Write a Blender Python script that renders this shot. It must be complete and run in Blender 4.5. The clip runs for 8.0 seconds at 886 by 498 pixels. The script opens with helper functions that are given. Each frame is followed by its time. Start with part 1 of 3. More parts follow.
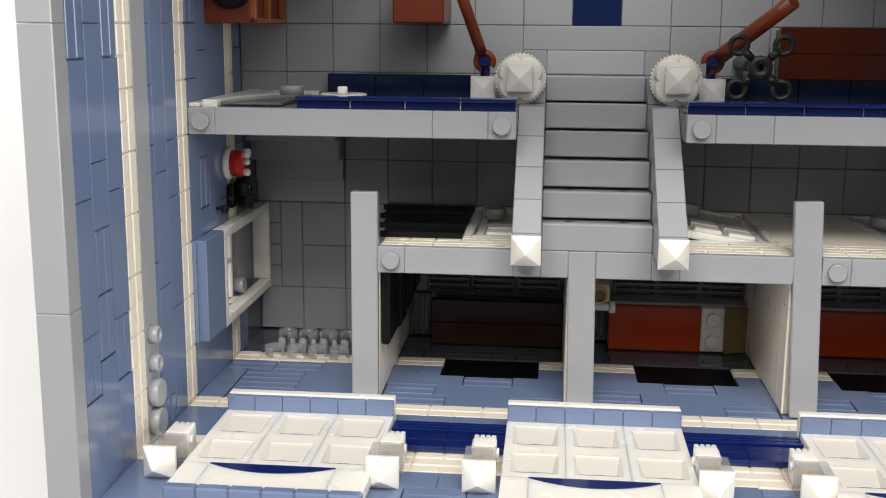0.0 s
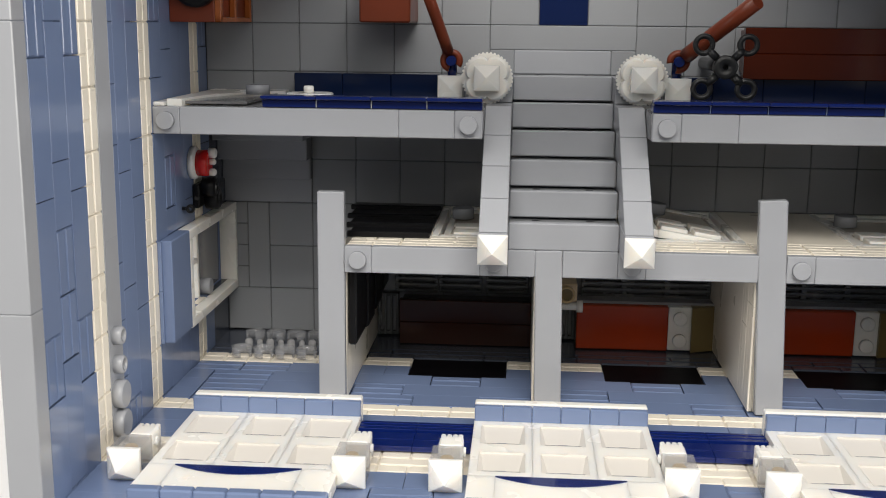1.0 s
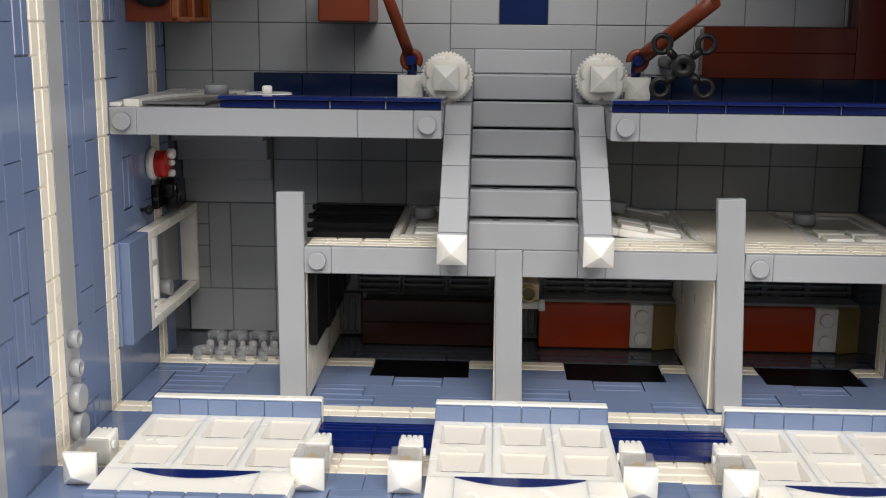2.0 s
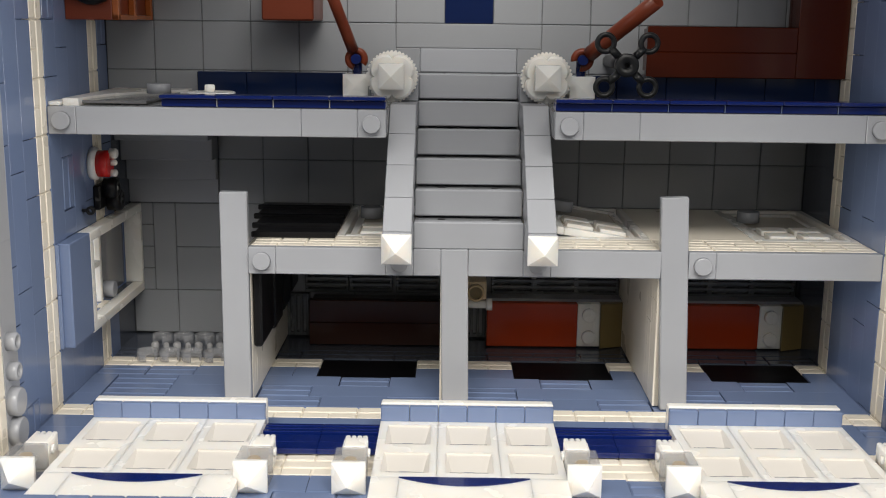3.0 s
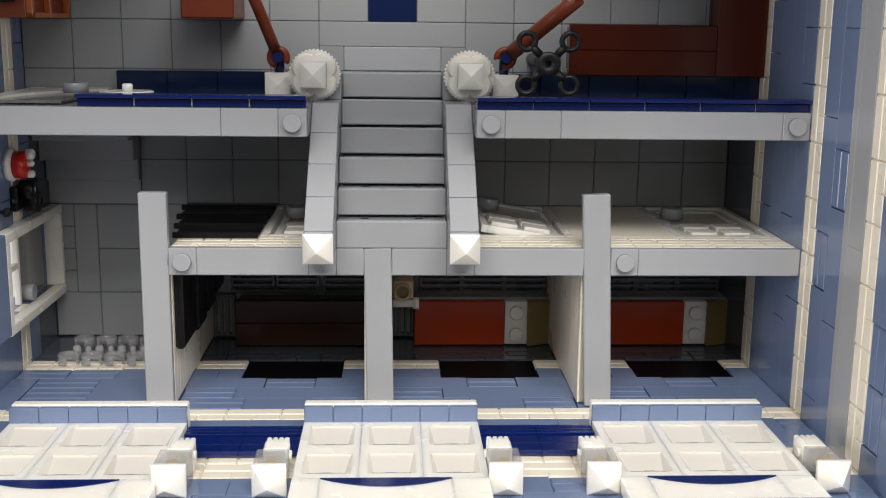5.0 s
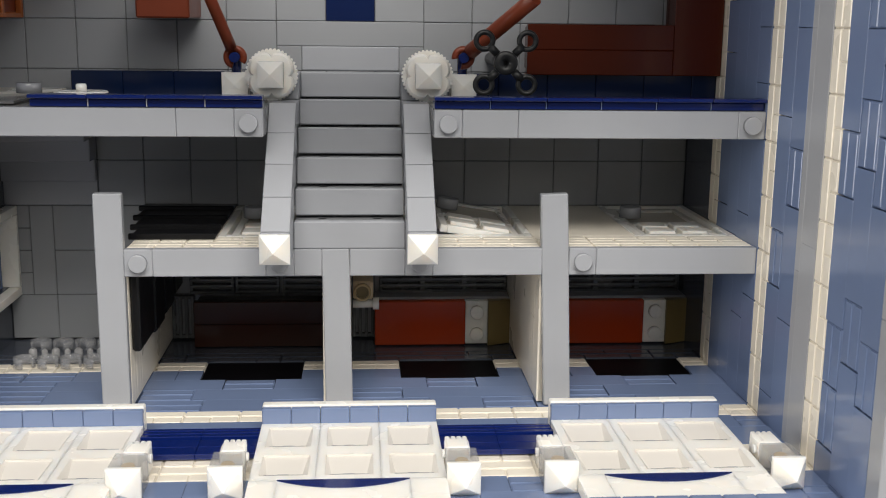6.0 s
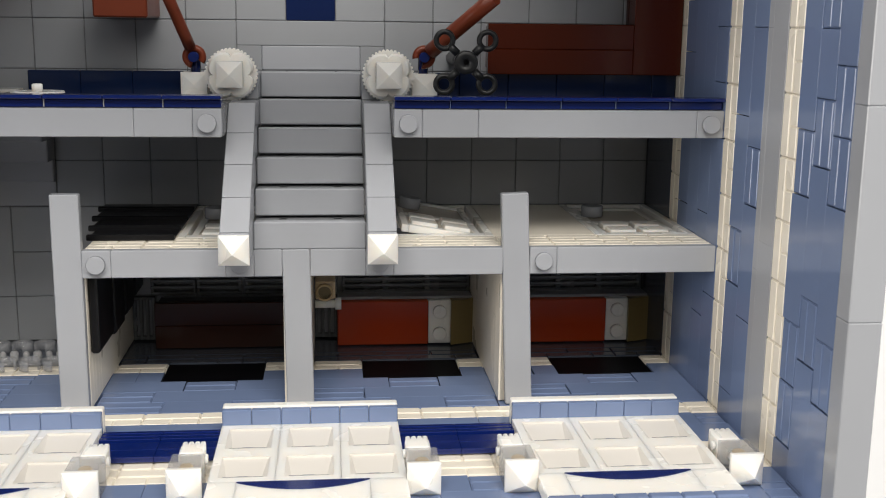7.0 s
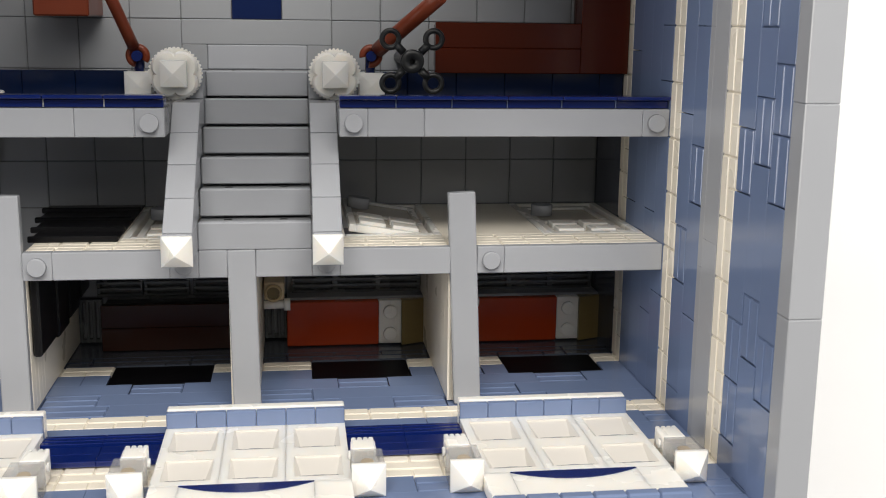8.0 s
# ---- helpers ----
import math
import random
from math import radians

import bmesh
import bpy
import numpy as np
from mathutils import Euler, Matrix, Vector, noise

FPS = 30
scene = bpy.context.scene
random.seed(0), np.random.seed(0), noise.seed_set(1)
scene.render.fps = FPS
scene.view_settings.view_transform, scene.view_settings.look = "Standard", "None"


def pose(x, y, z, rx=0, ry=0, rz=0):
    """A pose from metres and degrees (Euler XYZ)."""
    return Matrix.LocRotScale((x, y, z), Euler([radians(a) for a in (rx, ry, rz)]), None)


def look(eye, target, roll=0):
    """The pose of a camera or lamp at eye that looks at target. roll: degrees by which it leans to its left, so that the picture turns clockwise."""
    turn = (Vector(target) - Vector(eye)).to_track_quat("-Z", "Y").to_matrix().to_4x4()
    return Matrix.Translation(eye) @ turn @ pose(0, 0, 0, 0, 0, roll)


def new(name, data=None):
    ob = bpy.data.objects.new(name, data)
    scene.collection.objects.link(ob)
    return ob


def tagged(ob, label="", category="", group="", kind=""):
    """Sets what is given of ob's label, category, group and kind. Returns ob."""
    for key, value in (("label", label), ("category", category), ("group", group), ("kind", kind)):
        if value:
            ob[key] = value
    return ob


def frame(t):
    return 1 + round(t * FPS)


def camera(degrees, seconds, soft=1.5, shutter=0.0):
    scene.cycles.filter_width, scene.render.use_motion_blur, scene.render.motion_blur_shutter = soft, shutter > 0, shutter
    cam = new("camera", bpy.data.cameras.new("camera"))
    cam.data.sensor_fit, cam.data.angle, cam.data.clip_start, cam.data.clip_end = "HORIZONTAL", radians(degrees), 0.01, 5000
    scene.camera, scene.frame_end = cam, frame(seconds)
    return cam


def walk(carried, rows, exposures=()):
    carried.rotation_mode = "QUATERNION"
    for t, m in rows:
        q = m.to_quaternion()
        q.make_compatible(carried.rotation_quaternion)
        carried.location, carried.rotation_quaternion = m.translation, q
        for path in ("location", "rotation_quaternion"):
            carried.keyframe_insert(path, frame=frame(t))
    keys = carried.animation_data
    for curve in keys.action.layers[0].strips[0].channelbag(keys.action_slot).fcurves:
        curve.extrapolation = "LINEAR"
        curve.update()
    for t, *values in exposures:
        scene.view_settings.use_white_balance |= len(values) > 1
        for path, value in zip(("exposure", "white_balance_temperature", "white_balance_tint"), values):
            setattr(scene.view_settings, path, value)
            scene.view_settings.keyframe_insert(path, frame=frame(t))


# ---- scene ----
cam = camera(43.535, 8.0, soft=1.0)
# the lens is sharp at the floors and soft at the near wall tops
cam.data.dof.use_dof = True
cam.data.dof.focus_distance = 0.36
cam.data.dof.aperture_fstop = 56.0
# seconds, then millimetres from the centre of the stair and the partition tops, then degrees
PATH = [
    (0.0, -14.057, 72.967, 317.187, -11.531, 5.590, 0.460),
    (0.5, -13.234, 72.440, 317.085, -11.461, 4.719, 0.581),
    (1.0, -12.435, 72.324, 316.698, -11.447, 4.170, 0.570),
    (1.5, -10.852, 73.168, 316.242, -11.602, 3.576, 0.497),
    (3.0, -5.562, 72.563, 314.842, -11.564, 0.461, 0.653),
    (3.5, -4.163, 72.848, 314.667, -11.630, -0.529, 0.673),
    (4.0, -2.949, 72.850, 314.403, -11.658, -1.269, 0.689),
    (5.5, 1.856, 72.346, 313.807, -11.625, -3.277, 0.675),
    (6.0, 3.198, 72.545, 313.675, -11.661, -4.182, 0.686),
    (6.5, 4.588, 72.866, 313.738, -11.730, -4.950, 0.723),
    (7.0, 5.944, 72.752, 313.700, -11.719, -5.742, 0.713),
    (7.5, 8.296, 72.878, 313.459, -11.765, -6.448, 0.711),
    (8.0, 11.152, 72.704, 313.006, -11.765, -7.606, 0.718),
]
LIFT = 76.8
walk(cam, [(t, pose(x / 1000, y / 1000, (z + LIFT) / 1000, rx, ry, rz)) for t, x, y, z, rx, ry, rz in PATH])

# ---- light: a bright studio with softboxes behind and at both sides ----
world = bpy.data.worlds.new("studio")
scene.world = world
world.use_nodes = True
world.node_tree.nodes["Background"].inputs["Color"].default_value = (1.0, 0.985, 0.96, 1)
world.node_tree.nodes["Background"].inputs["Strength"].default_value = 0.1


def softbox(name, eye, target, size, watts, colour):
    data = bpy.data.lights.new(name, "AREA")
    data.shape, data.size, data.size_y, data.energy, data.color = "RECTANGLE", size[0], size[1], watts, colour
    ob = new(name, data)
    ob.matrix_world = look(eye, target)
    return tagged(ob, "large white studio softbox beside the model", "lamp")


WARM = (1.0, 0.958, 0.898)
softbox("softbox", (0.05, 1.02, 1.02), (0.0, 0.0, 0.1), (1.2, 0.5), 24.0, WARM)
softbox("softbox", (0.05, 0.60, 1.30), (0.0, 0.0, 0.1), (1.1, 0.4), 3.2, WARM)
softbox("softbox", (1.15, 0.10, 0.65), (0.0, 0.0, 0.1), (0.6, 0.5), 7.9, WARM)
softbox("softbox", (-1.15, 0.10, 0.65), (0.0, 0.0, 0.1), (0.6, 0.5), 7.1, WARM)


# ---- materials ----


def plastic(name, colour, rough=0.22, vary=0.05, bump=0.05, **more):
    m = bpy.data.materials.new(name)
    m.use_nodes = True
    nt = m.node_tree
    nodes, links = nt.nodes, nt.links
    b = nodes["Principled BSDF"]
    b.inputs["IOR"].default_value = 1.53
    for key, value in more.items():
        b.inputs[key.replace("_", " ")].default_value = value
    info = nodes.new("ShaderNodeObjectInfo")
    coord = nodes.new("ShaderNodeNewGeometry")
    broad = nodes.new("ShaderNodeTexNoise")
    broad.inputs["Scale"].default_value = 60
    broad.inputs["Detail"].default_value = 3
    links.new(coord.outputs["Position"], broad.inputs["Vector"])
    fine = nodes.new("ShaderNodeTexNoise")
    fine.inputs["Scale"].default_value = 900
    fine.inputs["Detail"].default_value = 2
    links.new(coord.outputs["Position"], fine.inputs["Vector"])
    add = nodes.new("ShaderNodeMath")
    add.operation = "ADD"
    links.new(info.outputs["Random"], add.inputs[0])
    links.new(broad.outputs["Fac"], add.inputs[1])
    span = nodes.new("ShaderNodeMapRange")
    span.inputs["From Min"].default_value, span.inputs["From Max"].default_value = 0.2, 1.8
    span.inputs["To Min"].default_value, span.inputs["To Max"].default_value = 1 - vary, 1 + vary
    links.new(add.outputs[0], span.inputs["Value"])
    tint = nodes.new("ShaderNodeVectorMath")
    tint.operation = "SCALE"
    tint.inputs[0].default_value = colour
    links.new(span.outputs[0], tint.inputs["Scale"])
    links.new(tint.outputs[0], b.inputs["Base Color"])
    r = nodes.new("ShaderNodeMapRange")
    r.inputs["To Min"].default_value, r.inputs["To Max"].default_value = rough * 0.75, rough * 1.35
    links.new(broad.outputs["Fac"], r.inputs["Value"])
    links.new(r.outputs[0], b.inputs["Roughness"])
    bp = nodes.new("ShaderNodeBump")
    bp.inputs["Strength"].default_value, bp.inputs["Distance"].default_value = bump, 0.0002
    mix = nodes.new("ShaderNodeMath")
    mix.operation = "MULTIPLY_ADD"
    mix.inputs[1].default_value = 0.12
    links.new(fine.outputs["Fac"], mix.inputs[0])
    links.new(broad.outputs["Fac"], mix.inputs[2])
    links.new(mix.outputs[0], bp.inputs["Height"])
    links.new(bp.outputs["Normal"], b.inputs["Normal"])
    return m


GREY = plastic("light_grey_plastic", (0.35, 0.362, 0.388))
# light grey taken down a little for the weaker light on the floors
FLOOR = plastic("dimmed_grey_plastic", (0.29, 0.30, 0.315), 0.18)
SLATE = plastic("slate_plastic", (0.058, 0.068, 0.092), 0.2)
DARK = plastic("dark_grey_plastic", (0.12, 0.125, 0.13), 0.25)
BLUE = plastic("sand_blue_plastic", (0.155, 0.208, 0.345), 0.12, 0.06)
MIDNIGHT = plastic("midnight_blue_plastic", (0.003, 0.011, 0.058), 0.16)
NAVY = plastic("dark_blue_plastic", (0.004, 0.014, 0.11), 0.16)
WHITE = plastic("white_plastic", (0.91, 0.872, 0.805), 0.25, 0.02, 0.015, Subsurface_Weight=0.75, Subsurface_Radius=(1.0, 0.9, 0.8), Subsurface_Scale=0.003)
CREAM = plastic("cream_plastic", (0.84, 0.78, 0.67), 0.28, 0.025, 0.012)
BROWN = plastic("reddish_brown_plastic", (0.075, 0.012, 0.004), 0.14, Specular_IOR_Level=0.3)
# the dark blue again, lowered for the dim light down at the benches
NAVY_SHADED = plastic("shaded_navy_plastic", (0.003, 0.011, 0.045), 0.15)
RUST = plastic("rust_red_plastic", (0.37, 0.036, 0.003), 0.18, Specular_IOR_Level=0.25)
SIENNA = plastic("sienna_plastic", (0.19, 0.037, 0.014), 0.32, Specular_IOR_Level=0.35)
ORANGE = plastic("dark_orange_plastic", (0.38, 0.10, 0.02), 0.2)
OLIVE = plastic("dark_tan_plastic", (0.22, 0.16, 0.06), 0.3)
SAND = plastic("sand_plastic", (0.74, 0.60, 0.40), 0.3)
TAN = plastic("tan_plastic", (0.60, 0.45, 0.24), 0.3)
BLACK = plastic("black_plastic", (0.005, 0.005, 0.006), 0.34, Specular_IOR_Level=0.22)
PEWTER = plastic("black_pearl_plastic", (0.014, 0.015, 0.016), 0.32, Specular_IOR_Level=0.4)
PANEL = plastic("black_window_plastic", (0.003, 0.003, 0.004), 0.4, Specular_IOR_Level=0.04)
RED = plastic("red_plastic", (0.60, 0.012, 0.01), 0.2)
CLEAR = plastic("clear_plastic", (0.46, 0.47, 0.49), 0.05, 0.01, 0.02, Alpha=0.36)
LENS = plastic("frosted_clear_plastic", (0.62, 0.62, 0.62), 0.1, 0.01, 0.02, Alpha=0.42)
GLASS = plastic("clear_block_plastic", (0.36, 0.36, 0.365), 0.04, 0.01, 0.02, Alpha=0.36)
DUSK = plastic("grey_clear_plastic", (0.17, 0.17, 0.175), 0.10, 0.02, 0.02, Alpha=0.8)
SMOKE = plastic("smoked_clear_plastic", (0.76, 0.70, 0.59), 0.12, 0.01, 0.02, Alpha=0.95)
# bay white, darkened to carry the shade inside the window pockets
PANE = plastic("shaded_pane_plastic", (0.71, 0.675, 0.62), 0.4, 0.02, 0.02)
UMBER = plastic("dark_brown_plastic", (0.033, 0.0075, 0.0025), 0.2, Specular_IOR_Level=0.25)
PAPER = plastic("white_table_board", (0.86, 0.865, 0.875), 0.6, 0.01, 0.02)

# ---- building helpers: x and y in studs of 8 mm, z in millimetres from the partition tops ----
U = 0.008
meshes = {}


def at(x, y, z):
    return Vector((x * U, y * U, (z + LIFT) / 1000))


def finish(bm, key, mat, smooth=False):
    bmesh.ops.recalc_face_normals(bm, faces=bm.faces)
    if smooth:
        for f in bm.faces:
            f.smooth = len(f.verts) <= 4
    me = bpy.data.meshes.new(key)
    bm.to_mesh(me)
    bm.free()
    me.materials.append(mat)
    return me


def chamfered(bm, size, c, centre=(0, 0, 0)):
    """A box of that size in metres with its edges cut by c."""
    hx, hy, hz = (s / 2 for s in size)
    c = min(c, hx * 0.45, hy * 0.45, hz * 0.45)
    v = {}
    for sx in (-1, 1):
        for sy in (-1, 1):
            for sz in (-1, 1):
                for k in range(3):
                    p = [sx * (hx - c), sy * (hy - c), sz * (hz - c)]
                    p[k] = (sx * hx, sy * hy, sz * hz)[k]
                    v[sx, sy, sz, k] = bm.verts.new([p[i] + centre[i] for i in range(3)])
    for s in (-1, 1):
        bm.faces.new([v[s, a, b, 0] for a, b in ((-1, -1), (1, -1), (1, 1), (-1, 1))])
        bm.faces.new([v[a, s, b, 1] for a, b in ((-1, -1), (1, -1), (1, 1), (-1, 1))])
        bm.faces.new([v[a, b, s, 2] for a, b in ((-1, -1), (1, -1), (1, 1), (-1, 1))])
        for q in (-1, 1):
            bm.faces.new([v[s, q, -1, 0], v[s, q, 1, 0], v[s, q, 1, 1], v[s, q, -1, 1]])
            bm.faces.new([v[s, -1, q, 0], v[s, 1, q, 0], v[s, 1, q, 2], v[s, -1, q, 2]])
            bm.faces.new([v[-1, s, q, 1], v[1, s, q, 1], v[1, s, q, 2], v[-1, s, q, 2]])
            for w in (-1, 1):
                bm.faces.new([v[s, q, w, k] for k in range(3)])


def link(name, me, parent=None, m=None, label=""):
    ob = new(name, me)
    if m is not None:
        ob.matrix_basis = m
    if parent is not None:
        ob.parent = parent
        ob.matrix_parent_inverse = parent.matrix_basis.inverted()
    if label:
        ob["label"] = label
    return ob


def part(name, bm, mat, parent=None, label="", smooth=False):
    return link(name, finish(bm, name, mat, smooth), parent, None, label)


def box(name, x, y, z, mat, parent=None, label="", gap=0.06, edge=0.22, jitter=0.0):
    """One brick, tile or block between two x, two y (studs) and two z (millimetres)."""
    size = [(x[1] - x[0]) * 8 - gap, (y[1] - y[0]) * 8 - gap, z[1] - z[0] - gap]
    key = ("box", *(round(s, 2) for s in size), edge, mat.name)
    if key not in meshes:
        bm = bmesh.new()
        chamfered(bm, [s / 1000 for s in size], edge / 1000)
        meshes[key] = finish(bm, name, mat)
    m = Matrix.Translation(at(sum(x) / 2, sum(y) / 2, sum(z) / 2))
    if jitter:
        m = m @ pose(0, 0, random.uniform(-1, 1) * jitter * 3e-5, random.uniform(-1, 1) * jitter, random.uniform(-1, 1) * jitter, random.uniform(-1, 1) * jitter * 0.5)
    return link(name, meshes[key], parent, m, label)


def empty(name, x, y, z, label, category, group=""):
    ob = new(name)
    ob.empty_display_size = 0.004
    ob.matrix_basis = Matrix.Translation(at(x, y, z))
    return tagged(ob, label, category, group)


def masonry(name, length, height, mat, relief=0.45, stagger=True):
    """A brick of 1 x length studs whose +y face carries two rows of raised courses with staggered joints."""
    key = ("masonry", length, height, mat.name, relief, stagger)
    if key not in meshes:
        bm = bmesh.new()
        w = length * 8 - (0.06 if stagger else 0.3)
        deep = 8 - relief
        chamfered(bm, (w / 1000, deep / 1000, (height - 0.06) / 1000), 0.0001, (0, -relief / 2000, 0))
        rows = 2 if height > 5 else 1
        for r in range(rows):
            hz = height / rows
            cz = -height / 2 + hz * (r + 0.5)
            cuts = [-w / 2]
            step = 16
            first = 8 if r % 2 else 16
            while stagger and -w / 2 + first + step * (len(cuts) - 1) < w / 2 - 2:
                cuts.append(-w / 2 + first + step * (len(cuts) - 1))
            cuts.append(w / 2)
            for a, b in zip(cuts, cuts[1:]):
                chamfered(bm, ((b - a - 0.5) / 1000, relief / 1000 + 0.0004, (hz - (0.8 if stagger else 1.3)) / 1000), 0.0002 if stagger else 0.0004, ((a + b) / 2000, 0.0038 - relief / 2000, cz / 1000))
        meshes[key] = finish(bm, name, mat)
    return meshes[key]


def disc(bm, radius, z0, z1, centre=(0, 0), n=28, inner=0.0, edge=0.0):
    """An upright cylinder or tube, in metres, with a small chamfer on its upper edge."""
    rings = [(radius, z0), (radius, z1 - edge), (radius - edge, z1)] if edge else [(radius, z0), (radius, z1)]
    if inner:
        rings = rings + [(inner, z1), (inner, z0)]
    loops = []
    for r, z in rings:
        loops.append([bm.verts.new((centre[0] + r * math.cos(2 * math.pi * i / n), centre[1] + r * math.sin(2 * math.pi * i / n), z)) for i in range(n)])
    pairs = list(zip(loops, loops[1:]))
    if inner:
        pairs.append((loops[-1], loops[0]))
    else:
        bm.faces.new(loops[-1])
        bm.faces.new(loops[0][::-1])
    for a, b in pairs:
        for i in range(n):
            j = (i + 1) % n
            bm.faces.new((a[i], a[j], b[j], b[i]))


def pyramid(bm, base, height, z0, lip=0.0008):
    """A four-sided roof piece on a low square lip."""
    h = base / 2
    low = [bm.verts.new((sx * h, sy * h, z0)) for sx, sy in ((-1, -1), (1, -1), (1, 1), (-1, 1))]
    mid = [bm.verts.new((sx * h, sy * h, z0 + lip)) for sx, sy in ((-1, -1), (1, -1), (1, 1), (-1, 1))]
    t = 0.0002
    top = [bm.verts.new((sx * t, sy * t, z0 + height)) for sx, sy in ((-1, -1), (1, -1), (1, 1), (-1, 1))]
    bm.faces.new(low[::-1])
    bm.faces.new(top)
    for a, b in ((low, mid), (mid, top)):
        for i in range(4):
            j = (i + 1) % 4
            bm.faces.new((a[i], a[j], b[j], b[i]))


def prism(bm, profile, x0, x1, c=0.0):
    """A yz outline, in metres, drawn out from x0 to x1."""
    a = [bm.verts.new((x0, y, z)) for y, z in profile]
    b = [bm.verts.new((x1, y, z)) for y, z in profile]
    bm.faces.new(a)
    bm.faces.new(b[::-1])
    for i in range(len(profile)):
        j = (i + 1) % len(profile)
        bm.faces.new((a[i], b[i], b[j], a[j]))


def rod(bm, path, radius, n=12):
    """A round bar along a list of points in metres."""
    loops = []
    pts = [Vector(p) for p in path]
    for i, p in enumerate(pts):
        way = (pts[min(i + 1, len(pts) - 1)] - pts[max(i - 1, 0)]).normalized()
        q = way.to_track_quat("Z", "Y")
        loops.append([bm.verts.new(p + q @ Vector((radius * math.cos(2 * math.pi * k / n), radius * math.sin(2 * math.pi * k / n), 0))) for k in range(n)])
    for a, b in zip(loops, loops[1:]):
        for k in range(n):
            bm.faces.new((a[k], a[(k + 1) % n], b[(k + 1) % n], b[k]))
    bm.faces.new(loops[0][::-1])
    bm.faces.new(loops[-1])


def ring(bm, centre, big, small, n=24, k=10, sweep=360, start=0):
    """A flat-lying torus in metres, whole or open on one side."""
    rows = []
    for i in range(n):
        a = math.radians(start + sweep * i / (n if sweep == 360 else n - 1))
        rows.append([bm.verts.new((centre[0] + (big + small * math.cos(2 * math.pi * j / k)) * math.cos(a), centre[1] + (big + small * math.cos(2 * math.pi * j / k)) * math.sin(a), centre[2] + small * math.sin(2 * math.pi * j / k))) for j in range(k)])
    if sweep < 360:
        bm.faces.new(rows[0])
        bm.faces.new(rows[-1])
    for i in range(n if sweep == 360 else n - 1):
        for j in range(k):
            bm.faces.new((rows[i][j], rows[(i + 1) % n][j], rows[(i + 1) % n][(j + 1) % k], rows[i][(j + 1) % k]))


def slab(name, x, y, z, mat, label=""):
    ob = box(name, x, y, z, mat, None, label, 0.0, 0.05)
    return tagged(ob, kind="structure")


# ---- the setting ----
BASE = -80.0
table = slab("ground", (-60, 60), (-50, 60), (BASE - 24, BASE - 6.4), PAPER, "plain white studio table top under the model")
baseplate = slab("baseplate", (-16, 16), (-6, 18), (BASE - 6.4, BASE), DARK, "dark grey baseplate under the whole model")
floor_low = slab("floor", (-15, 15), (-5, 6), (BASE, -77.4), DARK, "dark grey smooth tiled floor of the lower rooms")
floor_up = slab("floor_upper", (-15, 15), (6, 17), (BASE, -58.2), DARK, "light grey smooth tiled floor of the raised room")
COURSES = [(-76.8, -67.2, "slate"), (-67.2, -57.6, "slate"), (-57.6, -48.0, "base")]
COURSES += [(-48.0, -38.4, "cream")]
COURSES += [(-38.4 + 9.6 * i, -28.8 + 9.6 * i, "blue") for i in range(4)]
COURSES += [(0.0, 9.6, "cream"), (9.6, 19.2, "blue"), (19.2, 28.8, "blue"), (28.8, 32.0, "plate"), (32.0, 41.6, "grey"), (41.6, 51.2, "cream")]
COURSES += [(51.2 + 9.6 * i, 60.8 + 9.6 * i, "blue") for i in range(3)]
CAP = (80.0, 86.4)
MATS = {"blue": BLUE, "cream": CREAM, "grey": GREY, "slate": SLATE}


# the three courses under the capping of the side walls: joints along y, and the joints at which a carved brick starts
TOP_COURSES = {-19.2: ((-6, -3, 1, 2, 4, 8, 12, 16), (2,)), 51.2: ((-6, -2, 0, 4, 8, 10, 12, 16), (-2, 8, 10)), 60.8: ((-6, -5, -1, 1, 3, 5, 9, 13, 16), (-1, 1)), 70.4: ((-6, -2, 0, 4, 8, 10, 14, 16), (-2, 8))}
EAST_COURSES = {51.2: ((-6, -4, -2, 0, 4, 6, 10, 14, 16), (-4, -2, 4)), 60.8: ((-6, -5, -1, 1, 5, 7, 9, 11, 15, 16), (-1, 5, 9)), 70.4: ((-6, -2, 0, 4, 6, 8, 12, 16), (-2, 4, 6)), 9.6: ((-6, -4, 0, 2, 6, 10, 16), (0,)), 19.2: ((-6, -1, 3, 5, 9, 13, 16), (3,))}


SOUTH_JOINTS = {-28.8: (-15, -14, -11.5, -5, -3, 3, 5, 11, 13, 15), -19.2: (-15, -14, -11.5, -8, -6, -1, 0, 2, 8, 10, 15), -9.6: (-15, -14, -11.5, -8, -5.5, -3, -1, 0, 3, 5, 7, 8, 11, 15)}
SOUTH_CARVED = {-28.8: (-14, -5, 3, 11), -19.2: (-14, -8, 0, 8), -9.6: (-14, -8, -3, 0, 5, 8)}


